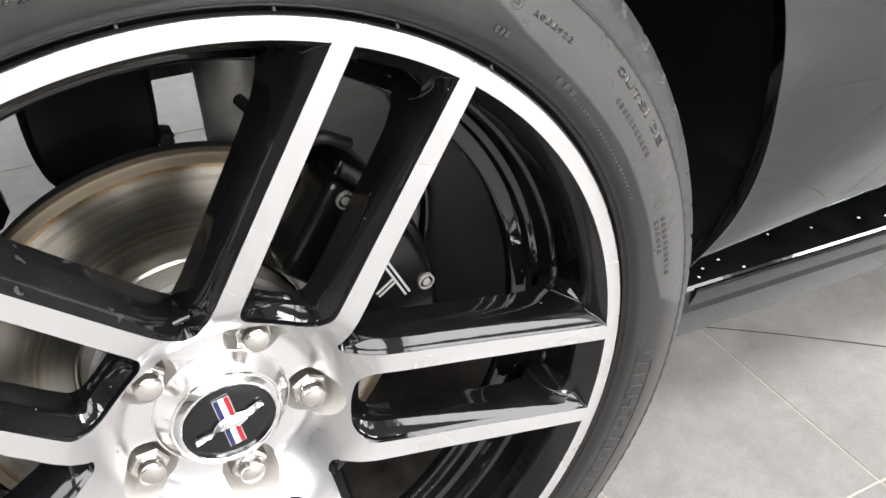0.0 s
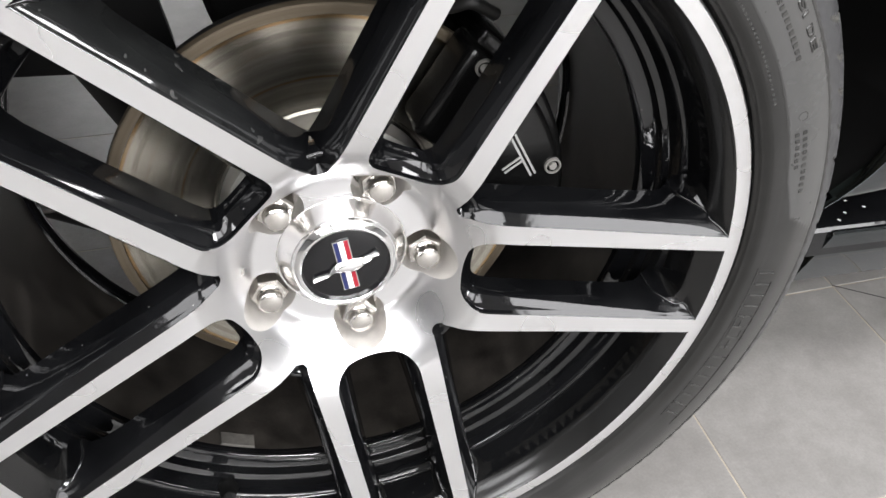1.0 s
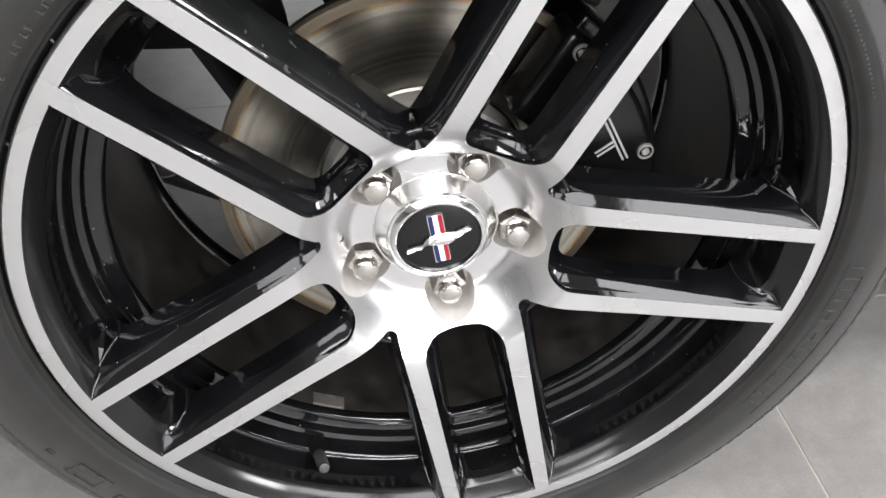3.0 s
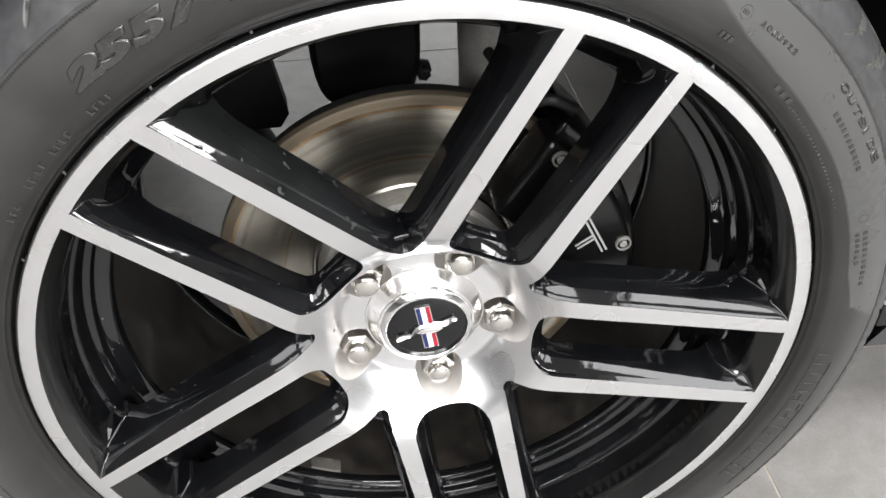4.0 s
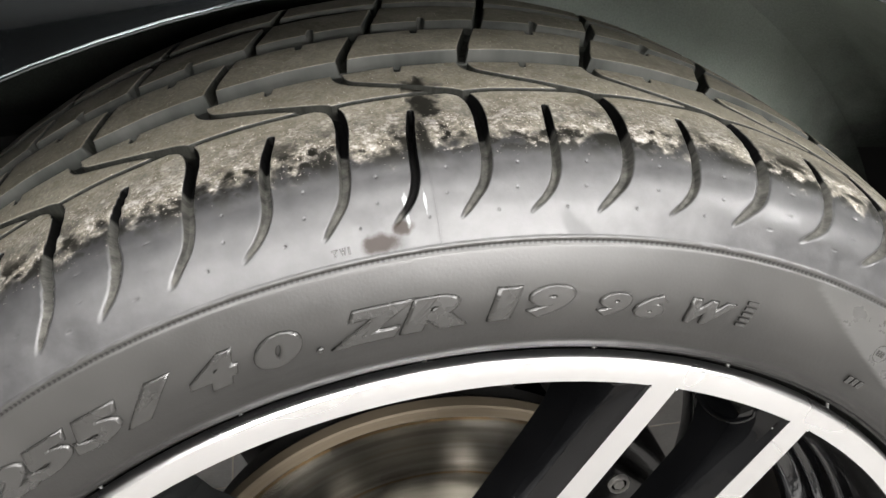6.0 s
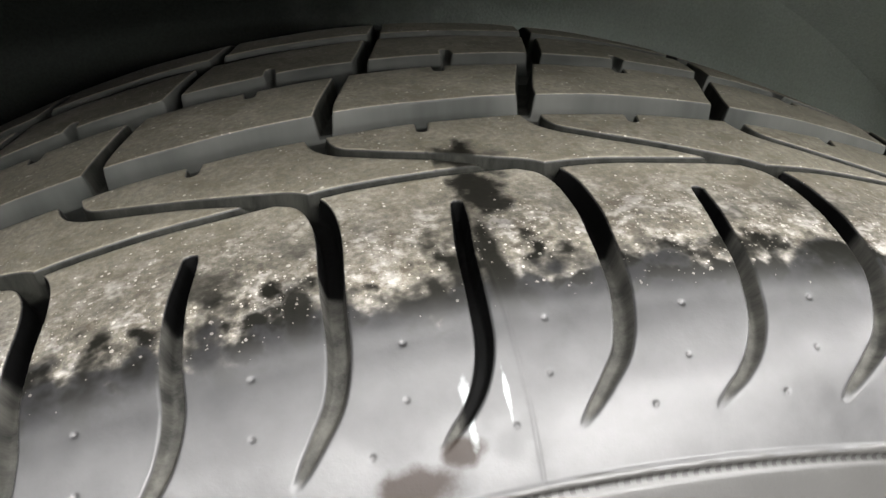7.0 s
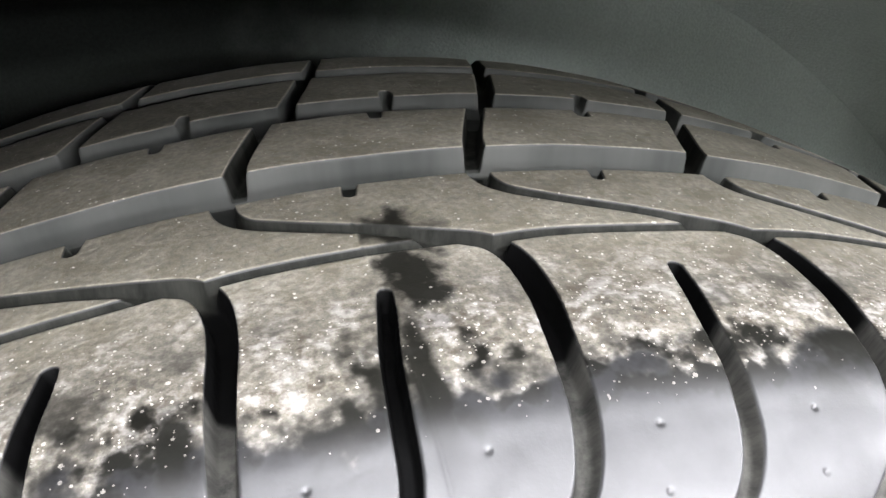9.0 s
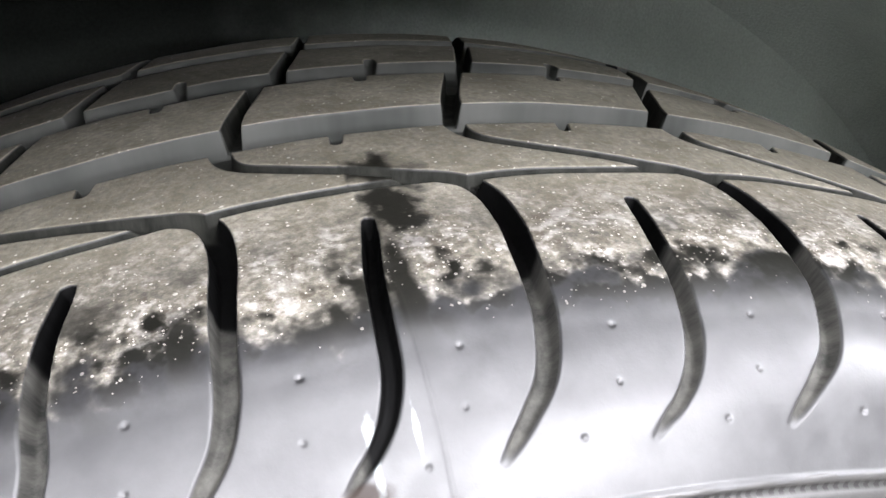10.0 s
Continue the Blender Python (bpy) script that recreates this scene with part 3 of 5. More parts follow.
# lateral shoulder grooves: the angle of each groove's tip, two to a pitch of the pattern
TIPS = [-100.5, -96, -91.4, -86.8, -82.2, -77.6, -73, -68.4, -63.9, -59.4, -54.9, -50.2, -45.6, -41.1, -36.5, -31.9, -27.5, -23.1, -18.55, -14.0, -9.1, -4.9, -0.72, 3.64, 8.0, 12.92, 17.55, 23.1, 28.8, 34.9, 41.0, 46.2,
        51.3, 56.3, 61.2, 66, 70.7, 75.4, 80.1, 84.8, 89.5, 94.3, 99.1, 103.9, 108.7, 113.5, 118.3, 123.1]
TIP_U = (np.arange(len(TIPS)) - TIPS.index(-0.72)) * 0.5
PITCH = 51.2


def section_at(s):
    r, y = np.interp(s, run, fine_section[:, 0]), np.interp(s, run, fine_section[:, 1])
    tr, ty = np.interp(s, run, tangent[:, 0]), np.interp(s, run, tangent[:, 1])
    size = np.hypot(tr, ty)
    return r, y, ty / size, -tr / size


def on_tyre(angle, s, height=0.0):
    """A point on the tyre: degrees from the top, s in metres, and height above the surface."""
    r, y, nr, ny = section_at(np.asarray(s, float))
    a = np.radians(np.asarray(angle, float))
    rr, yy = r + nr * height, y + ny * height
    z = HUB_Z + rr * np.cos(a)
    return np.stack([rr * np.sin(a), yy, np.where(z < 0.0004, 0.0004, z)], axis=-1)


def smooth01(t):
    t = np.clip(t, 0, 1)
    return t * t * (3 - 2 * t)


# grooves of one pitch: (u, s in mm, width, depth) along each
HOOK = [(-0.668, 124, 4.40, 6.0), (-0.648, 117, 3.80, 6.0), (-0.590, 112.6, 3.20, 5.5), (-0.47, 109.2, 3.20, 3.4), (-0.35, 106.4, 3.20, 2.8), (-0.145, 102.2, 3.30, 2.6), (0.04, 98.2, 4.20, 3.0), (0.15, 95.9, 4.80, 4.0),
        (0.222, 93.4, 4.62, 5.5), (0.266, 89.2, 4.62, 5.5), (0.284, 83, 4.37, 5.5), (0.280, 75, 4.20, 5.4), (0.263, 67.0, 4.03, 5.2), (0.244, 57, 3.70, 4.6), (0.226, 48.5, 3.44, 3.6), (0.180, 41.0, 3.02, 2.4), (0.106, 35.9, 2.52, 1.5), (0.045, 32.3, 2.02, 0.9), (0.0, 29.8, 1.34, 0.2)]
SHORT = [(0.803, 82.0, 2.06, 4.5), (0.785, 76, 2.58, 5.0), (0.752, 66.4, 2.75, 5.0), (0.729, 55, 2.84, 4.4), (0.714, 46.0, 2.84, 3.2), (0.671, 39.4, 2.58, 2.0), (0.607, 34.8, 2.15, 1.2), (0.55, 32.2, 1.81, 0.7), (0.5, 29.9, 1.29, 0.2)]
THIN = [(0.20, 94.0, 2.8, 3.0), (0.36, 94.9, 2.7, 2.4), (0.55, 95.3, 2.6, 2.2), (0.89, 95.3, 2.6, 2.2), (1.10, 95.6, 2.8, 2.6)]
CROSS_A = [(0.395, 132, 4.4, 6.0), (0.44, 142, 3.6, 6.0), (0.575, 163, 3.6, 6.0)]
CROSS_B = [(0.70, 174, 3.8, 6.0), (0.86, 204, 3.6, 6.0), (0.99, 232, 3.0, 5.0), (1.06, 252, 2.4, 2.0)]
NOTCH = [[(0.83, 121.5, 2.6, 4), (0.815, 117.0, 2.0, 3)], [(0.09, 163, 3.0, 4), (0.08, 158, 2.4, 3)], [(0.20, 175, 3.0, 4), (0.21, 180, 2.4, 3)]]
RINGS = [(120.8, 134.4, 6.8), (162.0, 175.4, 6.8), (204.0, 215.0, 6.8)]
CELL, S_LOW, S_HIGH = 0.1, 20.0, 258.0


def pitch_pattern():
    """Depth in mm below the running surface over one pitch, on a fine square grid."""
    nx, ns = int(PITCH / CELL), int((S_HIGH - S_LOW) / CELL)
    deep = np.zeros((ns, nx))
    gx, gs = (np.arange(nx) + 0.5) * CELL, S_LOW + np.arange(ns) * CELL
    for path in [HOOK, SHORT, THIN, CROSS_A, CROSS_B] + NOTCH:
        line = spline(path, 12 * len(path)) if len(path) > 2 else np.array(path, float)
        for (u0, s0, w0, d0), (u1, s1, w1, d1) in zip(line, line[1:]):
            i0, i1 = np.searchsorted(gs, min(s0, s1) - 4.5), np.searchsorted(gs, max(s0, s1) + 4.5)
            for shift in (-2, -1, 0, 1, 2):
                ax, bx = (u0 + shift) * PITCH, (u1 + shift) * PITCH
                j0, j1 = np.searchsorted(gx, min(ax, bx) - 4.5), np.searchsorted(gx, max(ax, bx) + 4.5)
                if j1 <= j0 or i1 <= i0:
                    continue
                x, y = gx[None, j0:j1], gs[i0:i1, None]
                dx, ds = bx - ax, s1 - s0
                t = np.clip(((x - ax) * dx + (y - s0) * ds) / (dx * dx + ds * ds), 0, 1)
                far = np.hypot(x - ax - t * dx, y - s0 - t * ds)
                d = (d0 + (d1 - d0) * t) * smooth01((0.5 * (w0 + (w1 - w0) * t) + 0.40 - far) / 0.95)
                deep[i0:i1, j0:j1] = np.maximum(deep[i0:i1, j0:j1], d)
    # soften the corners a little
    for _ in range(2):
        deep = 0.5 * deep + 0.25 * (np.roll(deep, 1, 1) + np.roll(deep, -1, 1))
        deep[1:-1] = 0.5 * deep[1:-1] + 0.25 * (deep[2:] + deep[:-2])
    for a, b, d in RINGS:
        deep = np.maximum(deep, d * (smooth01((gs - a + 0.35) / 1.1) * smooth01((b + 0.35 - gs) / 1.6))[:, None])
    return deep


PATTERN = pitch_pattern()


def groove_depth(u, s):
    """Depth of the grooves for arrays of pitch position u and s in mm."""
    ns, nx = PATTERN.shape
    x = (u - np.floor(u)) * nx - 0.5
    y = np.clip((s - S_LOW) / CELL, 0, ns - 1.001)
    i, j = np.floor(y).astype(int), np.floor(x).astype(int)
    fy, fx = y - i, x - j
    j0, j1 = j % nx, (j + 1) % nx
    return (PATTERN[i, j0] * (1 - fx) + PATTERN[i, j1] * fx) * (1 - fy) + (PATTERN[i + 1, j0] * (1 - fx) + PATTERN[i + 1, j1] * fx) * fy


def tread_band(name, angles, rows, parent, grooved):
    a, s = np.meshgrid(angles, rows)
    u = np.interp(a, TIPS, TIP_U)
    deep = groove_depth(u, s) if grooved else np.zeros_like(s)
    lift = np.zeros_like(s)
    if grooved:
        # parting line of the mould, vent marks and slight unevenness
        lift += 0.16 * np.exp(-(((a + 2.35 + (s - 60) * 0.004) * 5.9) / 0.28) ** 2) * (s < 118)
        h = u * 2
        for off, sv in ((-0.12, 48.0), (-0.18, 38.6), (0.52, 31.2)):
            d = np.hypot(((h - off) - np.round(h - off)) * PITCH / 2, s - sv)
            lift -= 0.40 * np.exp(-(d / 0.42) ** 2)
        lift += 0.12 * np.sin(a * 0.9 + s * 0.11) * np.sin(a * 0.37 - s * 0.05)
    lift += 0.5 * smooth01((22.0 - s) / 1.0) * 0.9
    v = on_tyre(a, s / 1000, (lift - deep) / 1000)
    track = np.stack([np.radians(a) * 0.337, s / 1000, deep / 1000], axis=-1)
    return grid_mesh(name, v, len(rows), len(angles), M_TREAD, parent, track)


wheel = empty("alloy_wheel", "black and machined alloy wheel with a low tyre", "wheel", (0, 0, 0))
rows_fine = np.concatenate([np.arange(20.6, 136, 0.26), np.arange(136, 180, 0.6), np.arange(180, 240, 1.0), np.arange(240, 300, 3.0)])
cols_fine = np.concatenate([np.arange(-84, -42, 0.5), np.arange(-42, -18, 0.16), np.arange(-18, 18, 0.052), np.arange(18, 48, 0.16), np.arange(48, 112, 0.5)])
rest = np.arange(112 - 0.5, 276.1, 2.0)

# sidewall, with the rim rib, the rope line and the smooth plate that carries the approval marks
side_rows, side_cols = np.concatenate([np.arange(-52, -20, 0.6), np.arange(-20, 22.2, 0.8)]), np.arange(0, 360, 0.5)
a, s = np.meshgrid(side_cols, side_rows)
low_edge = np.interp(a, [25.2, 26.2, 27.9, 30.0, 32.9, 37.0, 42.7, 52, 80, 86, 89.5], [19, 13.5, 8.8, 3.0, -2.9, -8.8, -12.2, -12.8, -11, -5, 19])
plate = smooth01((a - 25.0) / 0.6) * smooth01((89.8 - a) / 0.6) * smooth01((s - low_edge) / 0.9) * smooth01((19.6 - s) / 0.8)
lift = 0.35 * plate
lift += 0.9 * np.exp(-((s + 31.5) / 1.3) ** 2) + 0.35 * np.exp(-((s + 27.5) / 0.7) ** 2) - 0.7 * np.exp(-((s + 36.5) / 1.5) ** 2)
lift += (0.75 + 0.30 * np.sin(a * 3.1)) * np.exp(-((s - 20.7) / 0.55) ** 2) - 0.8 * np.exp(-((s - 19.4) / 0.6) ** 2)
lift += 0.3 * smooth01((s + 22) / 2.0) * smooth01((-12 - s) / 2.0) * 0.4
tyre = grid_mesh("tyre", on_tyre(a, s / 1000, lift / 1000), len(side_rows), len(side_cols), M_SIDE, wheel, np.stack([np.radians(a) * 0.29, s / 1000, plate], axis=-1), wrap=True, label="black low-profile tyre with raised size lettering")
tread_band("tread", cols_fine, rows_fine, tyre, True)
tread_band("tread", rest, np.concatenate([np.arange(20.6, 300, 6.0), [300.0]]), tyre, False)


def glyph(char, bold=0.012):
    curve = bpy.data.curves.new("glyph", "FONT")
    curve.body, curve.size, curve.extrude, curve.offset, curve.resolution_u = char, 1.0, 0.05, bold, 4
    curve.bevel_depth, curve.bevel_resolution = 0.045, 1
    ob = new("glyph", curve)
    me = bpy.data.meshes.new_from_object(ob.evaluated_get(bpy.context.evaluated_depsgraph_get()))
    bpy.data.objects.remove(ob)
    return me


def raised_mark(name, me, a0, a1, s0, s1, lean=0.0, height=0.0013, mat=None):
    """Bends a flat glyph onto the sidewall between two angles and two heights in mm."""
    bm = bmesh.new()
    bm.from_mesh(me)
    bmesh.ops.subdivide_edges(bm, edges=[e for e in bm.edges if e.calc_length() > 0.12], cuts=2)
    co = np.array([v.co for v in bm.verts])
    lo, hi = co.min(axis=0), co.max(axis=0)
    unit = (co - lo) / np.maximum(hi - lo, 1e-6)
    ang = a0 + (a1 - a0) * (unit[:, 0] * (1 - lean) + lean * unit[:, 1])
    place = on_tyre(ang, (s0 + (s1 - s0) * unit[:, 1]) / 1000, np.interp(unit[:, 2], [0, 0.45, 0.79, 1.0], [-0.0005, -0.0004, height * 0.35, height]))
    for v, q in zip(bm.verts, place):
        v.co = q
    part(name, bm, mat or M_LETTER, tyre, smooth=None)


for char, a0, a1, top in (("2", -37.5, -32.2, 4.4), ("5", -33.8, -28.8, 4.4), ("5", -29.7, -24.8, 4.4), ("/", -25.6, -20.9, 4.6), ("4", -20.6, -16.3, 4.6), ("0", -16.0, -11.8, 4.4),
                          ("Z", -10.5, -4.2, 4.6), ("R", -5.7, 0.3, 4.4), ("1", 0.5, 2.9, 4.2), ("9", 2.8, 7.0, 4.2), ("9", 8.2, 11.2, 1.2), ("6", 11.2, 14.1, 1.2), ("W", 14.7, 19.3, 1.4)):
    raised_mark("letter", glyph(char, 0.02 if char == "1" else 0.052), a0 - 0.1, a1 + 0.1, -8.6, top + 0.4, 0.3 if char == "1" else 0.22, 0.0013)
raised_mark("letter", glyph("."), -11.6, -10.9, -8.0, -5.6, 0.2, 0.0013)
for i, char in enumerate("OUTSIDE"):
    raised_mark("letter", glyph(char), 50.0 + 1.85 * i, 51.6 + 1.85 * i - (1.05 if char == "I" else 0), 9.0, 14.2, 0.0, 0.0010)
for i, char in enumerate("A011922"):
    raised_mark("letter", glyph(char), 36.5 + 0.9 * i, 37.15 + 0.9 * i, 0.8, 4.2, 0.0, 0.0010)
for i, char in enumerate("TWI"):
    raised_mark("letter", glyph(char), -8.9 + 0.5 * i, -8.5 + 0.5 * i - (0.25 if char == "I" else 0), 23.6, 26.2, 0.0, 0.0010)


def raised_bar(a0, a1, s0, s1, height=0.0005):
    """A plain raised bar on the sidewall."""
    bm = bmesh.new()
    n = max(2, int(abs(a1 - a0) / 1.0) + 2)
    rows = []
    for sv, hv in ((s0, -0.0004), (s0 + 0.12, height), (s1 - 0.12, height), (s1, -0.0004)):
        rows.append([bm.verts.new(q) for q in on_tyre(np.linspace(a0, a1, n), np.full(n, sv / 1000), hv)])
    for p, q in zip(rows, rows[1:]):
        for i in range(n - 1):
            bm.faces.new((p[i], p[i + 1], q[i + 1], q[i]))
    bm.faces.new([r[0] for r in rows])
    bm.faces.new([r[-1] for r in rows][::-1])
    part("raised_bar", bm, M_LETTER, tyre)


def raised_ring(angle, sv, size):
    bm = bmesh.new()
    rings = []
    for rr, hv in ((size, -0.0004), (size - 0.25, 0.0004), (size - 0.55, 0.0004), (size - 0.8, -0.0004)):
        t = np.linspace(0, 2 * math.pi, 24, endpoint=False)
        rings.append([bm.verts.new(q) for q in on_tyre(angle + np.degrees(rr * np.sin(t) / 290), (sv + rr * np.cos(t)) / 1000, hv)])
    for p, q in zip(rings, rings[1:]):
        for i in range(24):
            bm.faces.new((p[i], p[(i + 1) % 24], q[(i + 1) % 24], q[i]))
    part("raised_ring", bm, M_LETTER, tyre)


for i in range(5):
    raised_bar(20.0 + 0.05 * i, 20.9 + 0.05 * i, -6.8 + 2.3 * i, -5.2 + 2.3 * i, 0.0009)
raised_ring(34.2, 2.2, 4.0), raised_ring(50.2, 1.2, 3.4), raised_ring(70.4, -1.8, 3.4)
for i in range(3):
    raised_bar(33.75 + 0.3 * i, 33.95 + 0.3 * i, 0.8, 3.4)
for i in range(11):
    raised_bar(52.6 + 0.92 * i, 53.1 + 0.92 * i, -1.6, 1.6, 0.0008)
for i in range(10):
    raised_bar(72.6 + 1.0 * i, 73.1 + 1.0 * i, -2.6, 0.4, 0.0008)
for i in range(6):
    raised_bar(72.6 + 1.0 * i, 73.1 + 1.0 * i, -7.6, -4.8, 0.0008)
for i in range(3):
    raised_bar(33.4 + 0.7 * i, 33.9 + 0.7 * i, -15.2, -11.4, 0.0008)
    raised_bar(44.2 + 1.3 * i, 44.9 + 1.3 * i, -18.0, -14.6, 0.0008)
for i in range(26):
    raised_bar(48.0 + 0.75 * i, 48.4 + 0.75 * i, -18.6, -17.0, 0.0003)
for start, count in ((-56.2, 3), (-50.9, 2), (-48.6, 2), (-45.4, 4), (-38.7, 4)):
    for i in range(count):
        raised_bar(start + 0.95 * i, start + 0.28 + 0.95 * i, -20.4, -16.2, 0.0009)
        raised_bar(start + 0.28 + 0.95 * i, start + 0.66 + 0.95 * i, -20.4 + 3.4 * (i % 2), -19.5 + 3.4 * (i % 2), 0.0009)
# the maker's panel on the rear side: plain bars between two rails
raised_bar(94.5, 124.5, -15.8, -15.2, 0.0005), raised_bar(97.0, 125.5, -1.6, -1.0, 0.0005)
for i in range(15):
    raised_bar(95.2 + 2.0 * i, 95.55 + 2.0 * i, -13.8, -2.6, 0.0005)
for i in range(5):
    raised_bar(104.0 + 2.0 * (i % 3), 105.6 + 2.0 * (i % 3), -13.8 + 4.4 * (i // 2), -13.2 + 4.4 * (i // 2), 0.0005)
# the model's mark on the front side: plain raised shapes
for a0, a1, s0, s1 in ((-122.5, -117.2, 9.2, 10.0), (-123.2, -118.4, -4.6, -3.8), (-123.0, -122.2, -4.6, 10.0), (-118.2, -117.4, -4.6, 10.0), (-131.0, -130.2, -4.6, 9.6), (-131.0, -126.0, 8.8, 9.6), (-130.5, -126.4, 2.0, 2.8), (-126.4, -125.8, 2.0, 9.6), (-139.5, -138.7, -4.6, 9.6), (-139.5, -133.5, 8.8, 9.6), (-139.5, -134.0, 2.2, 3.0), (-139.5, -133.5, -4.6, -3.8), (-113.5, -112.6, 2.0, 2.8), (-113.5, -112.6, 4.4, 5.2)):
    raised_bar(a0 - 0.15, a1 + 0.15, s0 - 0.3, s1 + 0.3, 0.0012)
# moulding pips beside the rim, their reflected glint painted in as pale rubber
for i, ang in enumerate((-33, -19.6, -4.0, 10.8, 24.5, 38.0, 52.5, 66.0, 80.5, 94.5, 108.0, 121.5, 135.0, 149.5, 164.0, 178.5, 193.0, 207.5, 222.0, 236.5, 252.0, 266.0, 281.0, 296.0, 311.0)):
    bm = bmesh.new()
    foot, out = Vector(on_tyre(ang, -0.0385)), (at_wheel(0.2522, ang + 0.2, 0.0035))
    turned(bm, foot, out - foot, [(0.0, 0), (0.0008, 0), (0.0007, (out - foot).length * 0.85), (0.0, (out - foot).length)], 8)
    part("pip", bm, M_PIP, tyre, smooth=40)


# ---- rim ----
PAIR, LIP_IN, LIP_OUT = 26.3, 0.2470, 0.2565


FACE_CURVE = spline([(0.0400, 0.0512), (0.0440, 0.0512), (0.0500, 0.0512), (0.0550, 0.0511), (0.0580, 0.0504), (0.0600, 0.0482), (0.0622, 0.0446), (0.0650, 0.0405), (0.0680, 0.0366), (0.0715, 0.0330), (0.0760, 0.0290), (0.0820, 0.0242), (0.0890, 0.0200), (0.1000, 0.0161), (0.1500, 0.0106), (0.2000, 0.0051), (LIP_IN, 0.0), (LIP_OUT, 0.0)], 500)


def face_y(r):
    """Depth of the machined face behind the lip: a shallow cone, then the hub's bowl."""
    return float(np.interp(r, FACE_CURVE[:, 0], FACE_CURVE[:, 1]))


def slot_outline():
    """The slot between a pair's two spokes: (across, outwards), clockwise from the outer corner."""
    c = math.asin(0.0303 / LIP_IN)
    pts = [(LIP_IN * math.sin(t), LIP_IN * math.cos(t), "rim") for t in np.linspace(-c, c, 15)]
    pts += [(0.0303 + (0.0288 - 0.0303) * t, LIP_IN * math.cos(c) + (0.0930 - LIP_IN * math.cos(c)) * t, "side") for t in np.linspace(0, 1, 15)[1:]]
    pts += [(0.0288 - 0.0165 + 0.0165 * math.cos(t), 0.0930 - 0.0172 * math.sin(t), "side") for t in np.linspace(0, math.pi / 2, 9)[1:]]
    pts += [(x, 0.0758 - 0.0006 * (1 - (x / 0.0123) ** 2), "side") for x in (0.006, 0.0, -0.006)]
    left = [(-x, d, k) for x, d, k in pts[15:15 + 22]]
    return pts + left[::-1][:-0 or None]


def turn2(x, d, angle):
    a = radians(angle)
    return x * math.cos(a) + d * math.sin(a), -x * math.sin(a) + d * math.cos(a)


def vee_outline():
    """The opening between two pairs, round the middle line between them."""
    pts = []
    c = 36 - math.degrees(math.asin(0.0416 / LIP_IN))
    for t in np.linspace(-c, c, 25):
        pts.append((LIP_IN * math.sin(radians(t)), LIP_IN * math.cos(radians(t)), "rim"))
    right = []
    far = math.sqrt(LIP_IN ** 2 - 0.0416 ** 2)
    for along in np.linspace(far, 0.0690, 17)[1:]:
        off = 0.0416 + (0.0436 - 0.0416) * (far - along) / (far - 0.069)
        right.append((*turn2(-off, along, 36), "side"))
    tip = 0.0780
    x0, d0 = right[-1][0], right[-1][1]
    arc = [(x0 * math.cos(t) * (1 - 0.0), tip + (d0 - tip) * (1 - math.sin(t)), "side") for t in np.linspace(0, math.pi / 2, 6)[1:]]
    right += arc
    return pts + right + [(-x, d, k) for x, d, k in right[:-1][::-1]]


def inset(loop, amounts):
    n, out = len(loop), []
    for i in range(n):
        p, q, r = Vector(loop[i - 1][:2]), Vector(loop[i][:2]), Vector(loop[(i + 1) % n][:2])
        e1, e2 = (q - p).normalized(), (r - q).normalized()
        n1, n2 = Vector((e1.y, -e1.x)), Vector((e2.y, -e2.x))
        m = (n1 + n2)
        m = m / max(0.35, m.dot(n1)) if m.length > 1e-6 else n1
        out.append(q + m * amounts[i])
    return out


def area_sign(loop):
    return sum(loop[i - 1][0] * loop[i][1] - loop[i][0] * loop[i - 1][1] for i in range(len(loop)))


